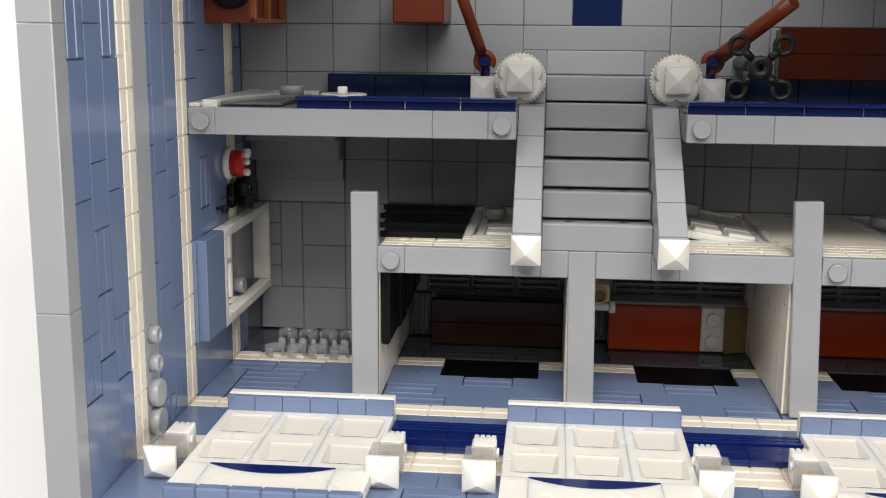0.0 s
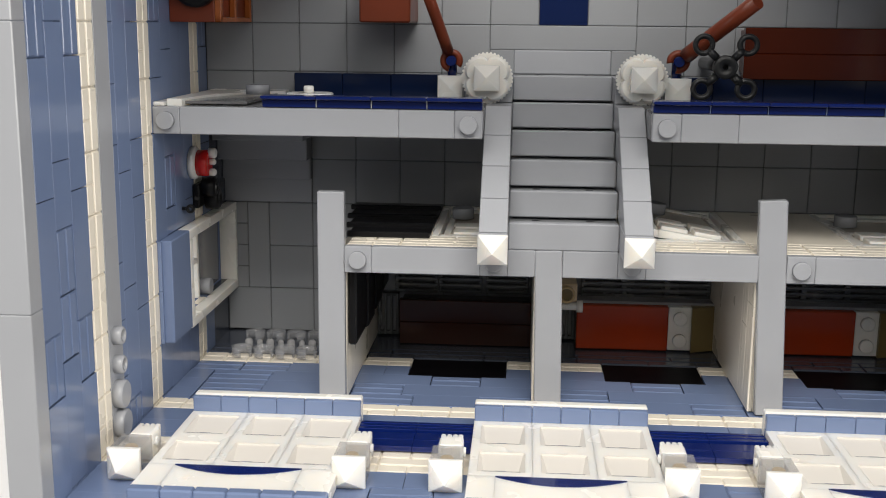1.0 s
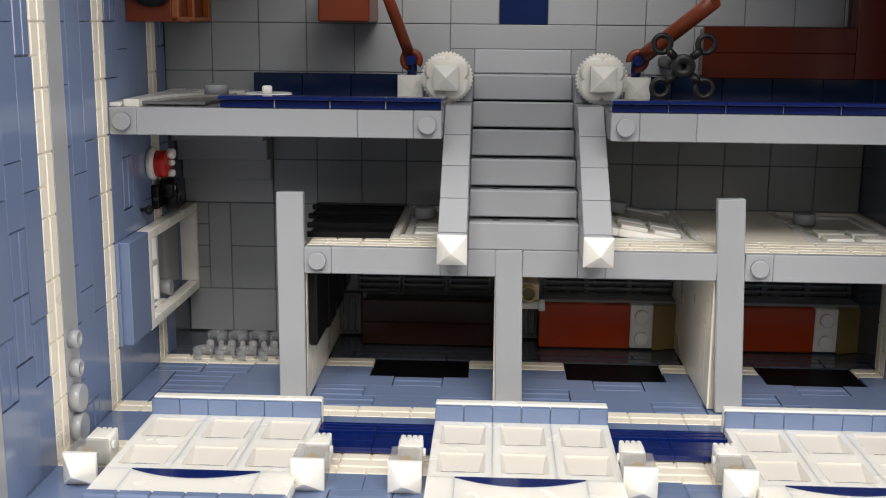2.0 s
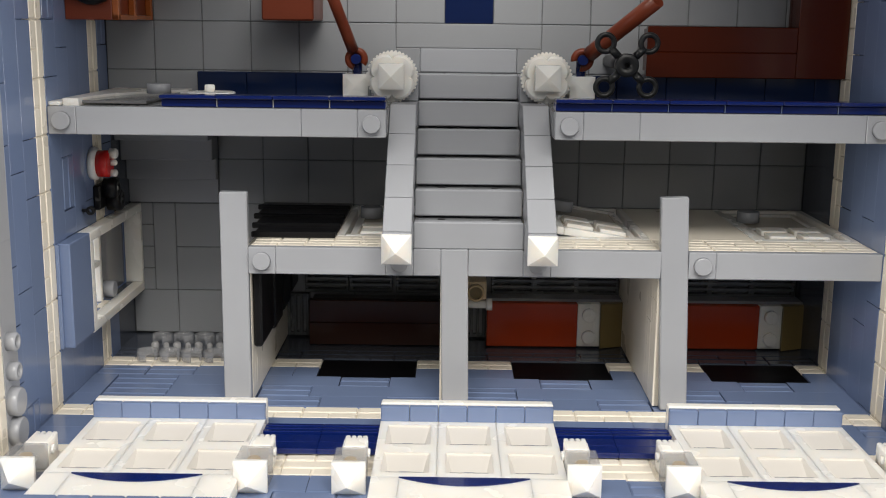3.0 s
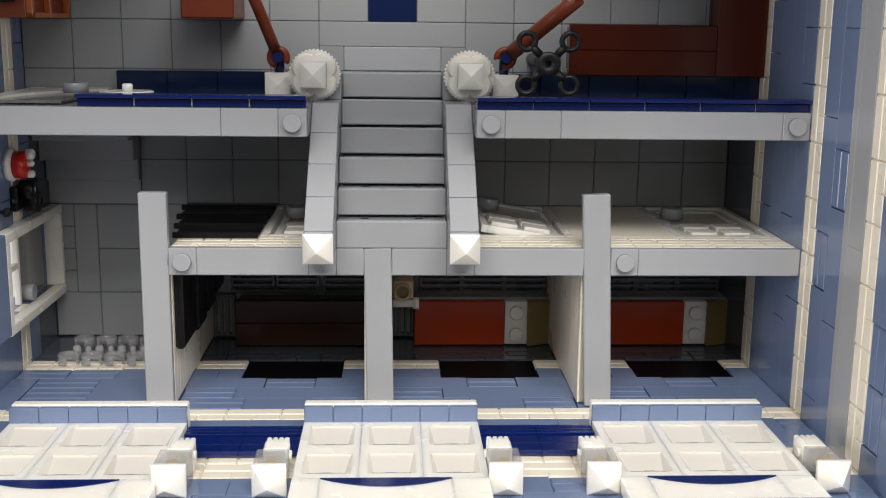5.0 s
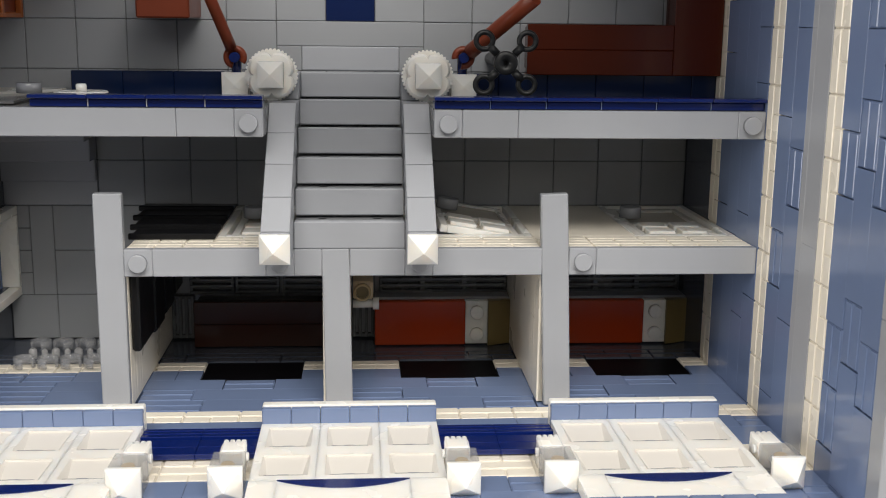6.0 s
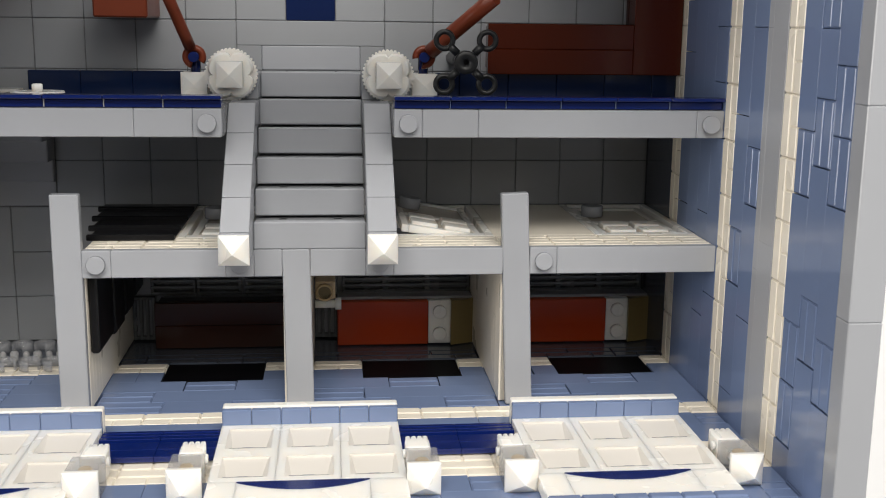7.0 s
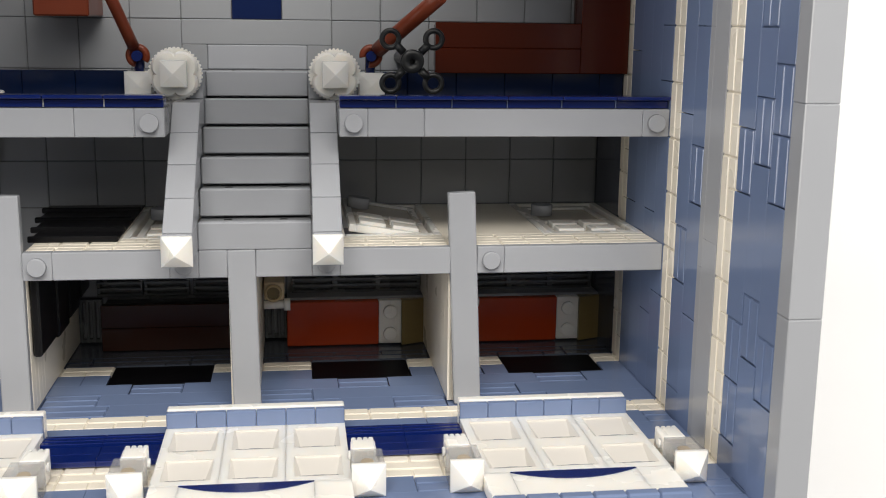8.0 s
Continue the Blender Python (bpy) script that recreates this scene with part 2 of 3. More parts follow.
def wall_bricks(wall, axis, face, out, lo, hi, near, openings=(), swap=None):
    """Courses of bricks for an outer wall. axis: the way the wall runs. face, out: its inner and outer plane."""
    for n, (z0, z1, tone) in enumerate(COURSES):
        tone = (swap or {}).get(tone, {"base": "slate", "plate": "blue"}.get(tone, tone))
        a = lo - (n % 2)
        plan = {} if axis == "x" else EAST_COURSES if face > 0 else TOP_COURSES
        if round(z0, 1) in plan:
            joints, starts = plan[round(z0, 1)]
            for b0, b1 in zip(joints, joints[1:]):
                place_brick(wall, axis, face, out, b0, b1, z0, z1, tone, b0 in starts)
            a = joints[-1]
        if axis == "x" and round(z0, 1) in (-28.8, -19.2, -9.6):
            joints = SOUTH_JOINTS[round(z0, 1)]
            for b0, b1 in zip(joints, joints[1:]):
                place_brick(wall, axis, face, out, b0, b1, z0, z1, tone, b0 in SOUTH_CARVED[round(z0, 1)])
            a = hi
        if tone == "cream":
            a = lo - 1
        while a < hi:
            far = a >= near
            length = random.choice((2, 2, 2, 4, 4, 6)) if not far else 8
            if tone == "grey":
                length = 8
            if tone == "cream" and not far:
                length = 2
            b0, b1 = max(a, lo), min(a + length, hi)
            a += length
            if any(b0 < o[1] and b1 > o[0] and z0 < o[3] - 0.1 and z1 > o[2] + 0.1 for o in openings):
                for o in openings:
                    if b0 < o[1] and b1 > o[0] and z0 < o[3] - 0.1 and z1 > o[2] + 0.1:
                        if b0 < o[0]:
                            place_brick(wall, axis, face, out, b0, o[0], z0, z1, tone, False)
                        b0 = max(b0, o[1])
                if b0 >= b1:
                    continue
            carved = not far and z1 - z0 > 5 and (tone == "cream" or (tone == "slate" and z0 > -60 and axis == "x") or (tone == "blue" and b1 - b0 <= 2 and random.random() < (0.18 if axis == "y" else 0.75)))
            place_brick(wall, axis, face, out, b0, b1, z0, z1, tone, carved)


def place_brick(wall, axis, face, out, b0, b1, z0, z1, tone, carved):
    mid, span = (b0 + b1) / 2, b1 - b0
    if carved:
        me = masonry("brick", span, z1 - z0, MATS[tone], *((0.3, False) if tone == "blue" else ()))
        c = (face + out) / 2
        turn = (-90 if face > out else 90) if axis == "y" else (0 if face > out else 180)
        p = at(c, mid, (z0 + z1) / 2) if axis == "y" else at(mid, c, (z0 + z1) / 2)
        return link("brick", me, wall, Matrix.Translation(p) @ pose(0, 0, 0, 0, 0, turn))
    lo, hi = sorted((face, out))
    if tone == "blue":
        end = 0.016 if axis == "y" else 0.007
        b0, b1 = b0 + end, b1 - end
    x, y = ((lo, hi), (b0, b1)) if axis == "y" else ((b0, b1), (lo, hi))
    return box("brick", x, y, (z0, z1), MATS[tone], wall, gap=0.012, edge=0.04, jitter=0.03)


walls = {}
bm = bmesh.new()
for ya, yb, za, zb in ((-6, -2.6, BASE, 79.8), (0.6, 18, BASE, 79.8), (-2.6, 0.6, -22.4, 79.8), (-2.6, 0.6, BASE, -74)):
    p, q = at(-15.85, ya, za), at(-15.25, yb, zb)
    chamfered(bm, q - p, 0.00002, (p + q) / 2)
walls["west"] = tagged(part("wall_west", bm, BLUE), "tall outer wall of sand blue bricks with cream bands", kind="structure")
walls["east"] = slab("wall_east", (15.25, 15.85), (-6, 18), (BASE, 79.8), BLUE, "tall outer wall of sand blue bricks with cream bands")
# unseen wall added to shade the raised room; its opening admits softbox light
bm = bmesh.new()
for xa, xb, za, zb in ((-15, -7, BASE, 79.8), (7, 15, BASE, 79.8), (-7, 7, 45, 79.8), (-7, 7, BASE, -58)):
    p, q = at(xa, 17, za), at(xb, 18, zb)
    chamfered(bm, q - p, 0.00002, (p + q) / 2)
walls["north"] = tagged(part("wall_north", bm, BLUE), "unseen plain sand blue wall, cut open to shape the light", kind="structure")
LIGHTS = [(-6, -2, -48, -28.8), (2, 6, -48, -28.8), (10, 14, -48, -28.8)]
walls["south"] = slab("wall_south", (-15, 15), (-5.95, -5.75), (BASE, 79.8), BLUE, "outer wall of sand blue bricks with cream bands")
wall_bricks(walls["west"], "y", -15, -16, -6, 18, 13, [(-2.6, 0.6, -74, -22.4)], {"base": "blue"})
wall_bricks(walls["east"], "y", 15, 16, -6, 18, 13, (), {"plate": "grey"})
wall_bricks(walls["south"], "x", -5.05, -6.05, -15, 15, 99, LIGHTS, {"grey": "cream"})
for side, x, cuts in (("west", (-16, -15), (-6, 1, 9, 18)), ("east", (15, 16), (-6, 1, 7, 13, 18))):
    for a, b in zip(cuts, cuts[1:]):
        box("cap_tile", x, (a, b), CAP, GREY, walls[side], "smooth light grey capping tile", jitter=0.1)
for a in range(-15, 15, 6):
    box("cap_tile", (a, a + 6), (-6, -5), CAP, GREY, walls["south"], "smooth light grey capping tile", jitter=0.1)
for o in LIGHTS:
    box("window_panel", (o[0], o[1]), (-5.3, -5.1), (o[2], o[3]), PANEL, walls["south"], "shiny black recessed window panel")

# floor tiles: two-by-two studs, seams on the odd studs
for i in range(-15, 15, 2):
    for j in range(-5, 5, 2):
        if i == -15 and j in (-3, -1):
            for q in (0, 1):
                box("tile", (i, i + 1), (j + q, j + q + 1), (-80, -76.8), FLOOR, floor_low, gap=0.2, jitter=0.15)
            if j == -3:
                box("tile", (i + 1, i + 2), (j, j + 4), (-80, -76.8), FLOOR, floor_low, gap=0.2, jitter=0.15)
            continue
        box("tile", (i, i + 2), (j, j + 2), (-80, -76.8), FLOOR, floor_low, gap=0.2, jitter=0.15)
    box("tile", (i, i + 2), (6, 7), (-60.8, -57.6), FLOOR, floor_up, gap=0.2, jitter=0.15)
    for j in range(7, 17, 2):
        if j == 7 and -3 <= i < 3:
            continue
        navy = i == -1 and j == 9
        box("tile", (i, i + 2), (j, j + 2), (-60.8, -57.6), MIDNIGHT if navy else FLOOR, floor_up, "dark blue square tile" if navy else "", gap=0.2, jitter=0.15)
box("tile", (-3, 3), (8, 9), (-60.8, -57.6), FLOOR, floor_up, jitter=0.1)
box("tile", (-3, -2), (7, 8), (-60.8, -57.6), FLOOR, floor_up)
box("tile", (2, 3), (7, 8), (-60.8, -57.6), FLOOR, floor_up)

# ---- partition walls ----


def cover(wall, x, y, label=""):
    return box("cover_tile", x, y, (-3.2, 0), GREY, wall, label, jitter=0.08)


def stud_tile(wall, x, y):
    t = box("stud_plate", (x, x + 1), (y, y + 1), (-3.2, 0.0), GREY, wall, jitter=0.05)
    bm = bmesh.new()
    disc(bm, 0.0026, 0, 0.0017, n=32, edge=0.0002)
    ob = link("stud", finish(bm, "stud", GREY, True), t, Matrix.Translation(at(x + 0.5, y + 0.5, 0.0)))
    return ob


def doorway(name, x, wall_y, z0, hinge, swing, parent_label):
    """A white door frame four studs wide with a glazed white leaf, in a wall that runs along x. hinge: -1 at its low x, +1 at its high x."""
    d = empty(name, x + 2, wall_y + 0.5, z0, parent_label, "door")
    y0, y1 = wall_y, wall_y + 1.006
    part_box = lambda n, xa, xb, za, zb: box(n, (xa, xb), (y0, y1), (za, zb), WHITE, d)
    part_box("jamb", x, x + 0.3, z0, z0 + 57.6)
    part_box("jamb", x + 3.7, x + 4, z0, z0 + 57.6)
    part_box("head", x + 0.3, x + 3.7, z0 + 54.4, z0 + 57.6)
    part_box("threshold", x + 0.3, x + 3.7, z0, z0 + 2.4)
    leaf = door_leaf(-hinge)
    leaf.matrix_basis = Matrix.Translation(at(x + (0.42 if hinge < 0 else 3.58), wall_y + 0.74, z0 + 2.6)) @ pose(0, 0, 0, 0, 0, swing) @ (Matrix.Identity(4) if hinge < 0 else pose(0, 0, 0, 0, 0, 0) @ Matrix.Translation((-3.16 * U, 0, 0)))
    leaf.parent = d
    leaf.matrix_parent_inverse = d.matrix_basis.inverted()
    return d


def door_leaf(knob, panels=True, reach=0.0036):
    """A white leaf 25 mm wide and 51 mm high with a smoked panel below, four small panes above, and a grey knob."""
    bm = bmesh.new()
    w, h, t = 3.16 * 8, 51.4, 2.4

    def bar(xa, xb, za, zb, ta=t):
        chamfered(bm, ((xb - xa) / 1000, ta / 1000, (zb - za) / 1000), 0.0002, ((xa + xb) / 2000, 0, (za + zb) / 2000))
    if panels:
        bar(0, 2.2, 0, h)
        bar(w - 2.2, w, 0, h)
        bar(2.2, w - 2.2, h - 3, h)
        bar(2.2, w - 2.2, 0, 3)
        bar(2.2, w - 2.2, 27, 30)
    else:
        # the stile of the plain leaf flares out downwards in a curve
        rim = [(0, 0), (w, 0), (w, 5)] + [(4.5 + (w - 4.5) * (1 - k / 12) ** 2.4, 5 + (h - 5) * k / 12) for k in range(1, 13)] + [(0, h)]
        sides = [[bm.verts.new((x / 1000, y, z / 1000)) for x, z in rim] for y in (-t / 2000, t / 2000)]
        bm.faces.new(sides[0])
        bm.faces.new(sides[1][::-1])
        for k in range(len(rim)):
            q = (k + 1) % len(rim)
            bm.faces.new((sides[0][k], sides[1][k], sides[1][q], sides[0][q]))
    leaf = new("leaf", finish(bm, "leaf", WHITE))
    for n, (xa, xb, za, zb) in enumerate(() if not panels else ((3.2, 11.6, 31.4, 38.6), (13.7, 22, 31.4, 38.6), (3.2, 11.6, 41.0, 48.0), (13.7, 22, 41.0, 48.0))):
        bm = bmesh.new()
        chamfered(bm, ((xb - xa) / 1000, 0.0033, (zb - za) / 1000), 0.0003, ((xa + xb) / 2000, 0.00045, (za + zb) / 2000))
        part("panel", bm, WHITE, leaf)
    bm = bmesh.new()
    chamfered(bm, ((w - 4.4) / 1000, 0.0009, (h - 6) / 1000), 0.0001, (w / 2000, 0, h / 2000))
    part("pane", bm, SMOKE if panels else DUSK, leaf, "smoked clear glazing")
    bm = bmesh.new()
    disc(bm, 0.0037, 0, reach, n=28, edge=0.0002)
    k = part("knob", bm, GREY, leaf, "round grey door knob", True)
    k.matrix_basis = Matrix.Translation((0.0045 if knob < 0 else 0.0208, 0.0012, 0.0165 if panels else 0.0250)) @ pose(0, 0, 0, -90, 0, 0)
    return leaf


def partition_x(name, x, y, z0, doors, label, pieces, studs, mat=CREAM):
    """A one-stud wall along x: panels between its doors, carved bricks above them, grey coping on top."""
    wall = slab(name, (x[0] + 0.02, x[1] - 0.02), (y + 0.1, y + 0.85), (-18.6, -3.4), mat, label)
    a = x[0]
    for d in [*doors, x[1]]:
        if d > a:
            box("wall_panel", (a, d), (y, y + 1), (z0, -19.2), mat, wall)
        a = d + 4
    for r in range(2):
        z1 = -19.2 + r * 8
        b = x[0]
        k = 0
        while b < x[1]:
            e = min(b + (2, 4, 2, 3, 4)[(k + r * 2) % 5], x[1])
            me = masonry("brick", e - b, 8.0, mat)
            link("brick", me, wall, Matrix.Translation(at((b + e) / 2, y + 0.5, z1 + 4)))
            b = e
            k += 1
    for q in studs:
        stud_tile(wall, q, y)
    for a, b in pieces:
        cover(wall, (a, b), (y, y + 1))
    return wall


partition_x("wall_corridor", (-8, 15), 0, -76.8, (-5, 3, 11), "cream brick partition wall with doors and grey coping", ((-7, -3), (-2, -1), (0, 2), (3, 7), (9, 15)), (-8, -3, 2, 8))
partition_x("wall_lounge_west", (-15, -3), 5, -76.8, (), "partition wall with smooth grey coping tiles", ((-14, -6), (-6, -4)), (-15, -4), DARK)
partition_x("wall_lounge_east", (3, 15), 5, -76.8, (), "partition wall with smooth grey coping tiles", ((4, 6), (6, 14)), (3, 14), DARK)


def partition_y(name, x, y, reach, label, turn=0.0):
    wall = slab(name, (x + 0.15, x + 0.85), y, (-76.8, -3.4), CREAM, label)
    box("wall_panel", (x, x + 1), y, (-76.8, -19.2), CREAM, wall)
    for side in (0, 1):
        for n in range(2):
            b = y[0]
            k = n
            while b < y[1]:
                e = min(b + (3, 4, 2)[k % 3], y[1])
                me = masonry("brick", e - b, 8.0, CREAM)
                link("brick", me, wall, Matrix.Translation(at(x + 0.5 + (0.002 if side else -0.002), (b + e) / 2, -15.2 + 8 * n)) @ pose(0, 0, 0, 0, 0, -90 if side else 90))
                b = e
                k += 1
    tile = box("cover_tile", (x, x + 1), (y[0], reach), (-3.2, 0.03), GREY, wall, edge=0.3)
    pivot = Matrix.Translation(at(x + 0.5, 0.3, 0))
    tile.matrix_basis = pivot @ pose(0, 0, 0, 0, 0, turn) @ pivot.inverted() @ tile.matrix_basis
    return wall


partition_y("wall_cell_west", -9, (-5, 0), 3, "narrow cream partition with a smooth grey coping tile")
partition_y("wall_cell_middle", -1, (-5, 0), 1, "narrow cream partition with a smooth grey coping tile", 1.0)
partition_y("wall_cell_east", 7, (-5, 0), 3, "narrow cream partition with a slightly turned grey coping tile", 2.4)

doorway("door_corridor_west", -5, 0, -76.8, 1, 0, "closed white door with small panes and a grey knob")
doorway("door_corridor_middle", 3, 0, -76.8, 1, -9, "white door with small panes standing ajar")
doorway("door_corridor_east", 11, 0, -76.8, 1, 0, "closed white door with small panes and a grey knob")

# ---- the stair ----
stair = empty("staircase", 0, 4, -76.8, "wide light grey staircase between sloping parapets", "staircase")
for i in range(7):
    z = -9.6 * i
    low = max(z - 19.2, -76.8) if i < 6 else -76.8
    # the dimmed floor grey darkens the risers below the treads
    box("riser_block", (-2, 2), (1 + i, 2 + i - 0.09), (low, z - 3.2), FLOOR, stair, "recessed riser, its shade deepened by the darker grey")
    if i < 5:
        for x in (-1, 1):
            # solid black block standing for the dark inside a small notch
            box("notch", (x - 0.14, x + 0.14), (2 + i - 0.14, 2 + i - 0.075), (z - 9.4, z - 8.2), BLACK, stair, "small black block for the dark inside a notch at the riser's foot", gap=0.0, edge=0.05)
    box("tread", (-2, 2), (1 + i + (0.01 if i else 0), 2 + i), (z - 3.2, z + 0.02), GREY, stair, edge=0.35, jitter=0.1)
box("support", (-2, 2), (1, 2), (-76.8, -19.2), GREY, stair)
for x in (-3, 2):
    for i in range(4):
        bm = bmesh.new()
        z1, z0 = 16 - 9.6 * i, 16 - 9.6 * (i + 1)
        zb = z0 - 14
        prism(bm, [(U * (2 + i) + 0.00004, (zb + LIFT) / 1000), (U * (3 + i) - 0.00004, (zb + LIFT) / 1000), (U * (3 + i) - 0.00004, (z0 + LIFT) / 1000), (U * (2 + i) + 0.00004, (z1 + LIFT) / 1000)], (x + 0.005) * U, (x + 0.995) * U)
        bmesh.ops.bevel(bm, geom=bm.edges[:], offset=0.0002, segments=1, affect="EDGES")
        part("parapet_slope", bm, GREY, stair)
    box("newel", (x, x + 1), (1, 2), (-3.2, 17.6), GREY, stair)
    box("parapet_foot", (x, x + 1), (6, 7), (-57.6, -36.4), GREY, stair)
    box("parapet_foot", (x, x + 1), (5, 6), (-57.6, -37), GREY, stair)
    bm = bmesh.new()
    pyramid(bm, 0.0083, 0.0064, 0)
    link("finial", finish(bm, "finial", WHITE), stair, Matrix.Translation(at(x + 0.5, 1.45, 17.8)), "white pyramid finial")


def rosette(x, y, z):
    """A white toothed disc with four lobes under a pyramid, on a short round post."""
    r = empty("rosette_lamp", x, y, -57.6, "white toothed rosette with a pyramid cap on a grey post", "lamp", "rosettes beside the stair")
    bm = bmesh.new()
    n = 120
    teeth = [(0.0081 if i % 3 < 2 else 0.00755) for i in range(n)]
    a = [bm.verts.new((q * math.cos(2 * math.pi * i / n), q * math.sin(2 * math.pi * i / n), 0)) for i, q in enumerate(teeth)]
    b = [bm.verts.new((q * math.cos(2 * math.pi * i / n), q * math.sin(2 * math.pi * i / n), 0.0024)) for i, q in enumerate(teeth)]
    bm.faces.new(a[::-1])
    bm.faces.new(b)
    for i in range(n):
        bm.faces.new((a[i], a[(i + 1) % n], b[(i + 1) % n], b[i]))
    link("toothed_disc", finish(bm, "toothed_disc", WHITE), r, Matrix.Translation(at(x, y, z)))
    bm = bmesh.new()
    n = 64
    rim = [0.0058 + 0.0019 * abs(math.sin(2 * 2 * math.pi * i / n)) ** 0.55 for i in range(n)]
    low = [bm.verts.new((q * math.cos(2 * math.pi * i / n), q * math.sin(2 * math.pi * i / n), 0)) for i, q in enumerate(rim)]
    mid = [bm.verts.new((q * math.cos(2 * math.pi * i / n), q * math.sin(2 * math.pi * i / n), 0.0014)) for i, q in enumerate(rim)]
    top = [bm.verts.new((0.9 * q * math.cos(2 * math.pi * i / n), 0.9 * q * math.sin(2 * math.pi * i / n), 0.0024)) for i, q in enumerate(rim)]
    bm.faces.new(low[::-1])
    bm.faces.new(top)
    for p, q in ((low, mid), (mid, top)):
        for i in range(n):
            bm.faces.new((p[i], p[(i + 1) % n], q[(i + 1) % n], q[i]))
    link("lobed_disc", finish(bm, "lobed_disc", WHITE), r, Matrix.Translation(at(x, y, z + 2.4)))
    bm = bmesh.new()
    chamfered(bm, (0.0078, 0.0078, 0.0032), 0.0002, (0, 0, 0.0016))
    link("plate", finish(bm, "plate", WHITE), r, Matrix.Translation(at(x, y + 0.04, z + 4.8)))
    bm = bmesh.new()
    pyramid(bm, 0.0078, 0.0021, 0)
    link("cap", finish(bm, "cap", WHITE), r, Matrix.Translation(at(x, y + 0.04, z + 8.0)))
    bm = bmesh.new()
    disc(bm, 0.004, 0, (z + 57.6) / 1000)
    link("post", finish(bm, "post", DARK, True), r, Matrix.Translation(at(x, y, -57.6)), "dark grey post")
    return r


rosette(-3, 6.96, -36.0)
rosette(3, 6.96, -36.0)

# ---- raised room ----


def bench(name, x, label):
    b = empty(name, sum(x) / 2, 6.5, -57.6, label, "bench", "lounge benches")
    a = x[0]
    while a < x[1]:
        e = min(a + 2, x[1])
        box("seat_tile", (a, e), (6.02, 7), (-51.2, -48), NAVY_SHADED, b, jitter=0.15)
        box("seat_block", (a, e), (6, 6.96), (-57.6, -51.2), NAVY_SHADED, b)
        a = e
    return b


def bench_back(x, label):
    b = empty("wall_cladding", sum(x) / 2, 6.2, -8, label, "wall cladding", "lounge wall cladding")
    a = x[0]
    while a < x[1]:
        e = min(a + 2, x[1])
        box("back_plate", (a, e), (6.0, 6.31), (-8, -1.2), NAVY, b, gap=0.3)
        box("back_tile", (a, e), (6.31, 6.45), (-6, 0.8), NAVY, b, gap=0.1, edge=0.25)
        thin = 0.018 if x[0] < 0 else 0.012
        if e < x[1]:
            box("joint", (e - thin, e + thin), (6.02, 6.3), (-8, -1.05), GREY if x[0] < 0 else BLUE, b, "thin pale joint", gap=0.0, edge=0.05)
        a = e
    return b


bench("bench", (-11, -4), "low dark blue bench seat along the wall")
bench("bench", (4, 15), "long dark blue bench seat along the wall")
bench_back((-11, -3), "dark blue tiled cladding on the wall behind the bench")
bench_back((3, 15), "dark blue tiled cladding on the wall behind the bench")
for x in (-5, 4):
    p = empty("bollard", x + 0.5, 6.5, -48, "square white bollard with a pyramid top", "bollard", "white bollards")
    box("column", (x, x + 1), (6.02, 7), (-48, -41), WHITE, p)
    bm = bmesh.new()
    pyramid(bm, 0.008, 0.0013, 0)
    link("cap", finish(bm, "cap", WHITE), p, Matrix.Translation(at(x + 0.5, 6.51, -41)))


def wall_door():
    d = empty("door_lounge", -13, 6.1, -57.6, "white door with smoked glazing and a grey knob", "door")
    for n, xa, xb, za, zb in (("jamb", -15, -14.6, -57.6, -1), ("threshold", -14.6, -11.4, -57.6, -55)):
        box(n, (xa, xb), (6.0, 6.16), (za, zb), WHITE, d)
    leaf = door_leaf(1, False, 0.0030)
    leaf.matrix_basis = Matrix.Translation(at(-14.58, 6.1, -55))
    leaf.parent = d
    leaf.matrix_parent_inverse = d.matrix_basis.inverted()


wall_door()
lamp = empty("wall_lamp", -9.5, 6.4, -22, "white dish lamp with a small round knob on the bench back", "wall lamp")
bm = bmesh.new()
rod(bm, [at(-9.55, 6.0, -15), at(-9.55, 6.38, -15)], 0.0016)
part("arm", bm, WHITE, lamp, "", True)
bm = bmesh.new()
disc(bm, 0.0070, 0, 0.0006, n=40, edge=0.0003)
link("dish", finish(bm, "dish", WHITE, True), lamp, Matrix.Translation(at(-9.55, 6.38, -15)) @ pose(0, 0, 0, -90, 0, 0))
bm = bmesh.new()
disc(bm, 0.0015, 0, 0.0022, n=24, inner=0.0005, edge=0.0003)
link("knob", finish(bm, "knob", WHITE, True), lamp, Matrix.Translation(at(-9.55, 6.45, -13)) @ pose(0, 0, 0, -90, 0, 0))

cab = empty("cabinet", -14, 10, -57.6, "reddish brown cabinet with two open orange pigeonholes", "cabinet")
box("body", (-15, -13.25), (9, 13), (-57.6, -19.2), SIENNA, cab)
for ya in (9.0, 11.0):
    for za in (-57.6, -38.4):
        box("shelf", (-13.25, -13), (ya, ya + 2), (za, za + 2.2), ORANGE, cab)
        box("divider", (-13.25, -13), (ya, ya + 0.2), (za + 2.2, za + 19.2), ORANGE, cab)
box("shelf", (-13.25, -13), (9, 13), (-21.4, -19.2), ORANGE, cab)
bm = bmesh.new()
disc(bm, 0.0065, 0, 0.004, n=32, edge=0.001)
link("black_bowl", finish(bm, "black_bowl", BLACK, True), None, Matrix.Translation(at(-13.9, 10.35, -19.2)))
tagged(bpy.data.objects["black_bowl"], "small round black bowl on the cabinet", "bowl")
st = box("stool", (-8, -6), (9.05, 11.05), (-57.6, -32), SIENNA, None, edge=0.5)
tagged(st, "square reddish brown box stool on the floor", "stool")
ct = empty("counter", 11, 8, -57.6, "long glossy reddish brown counter with a corner return", "counter")
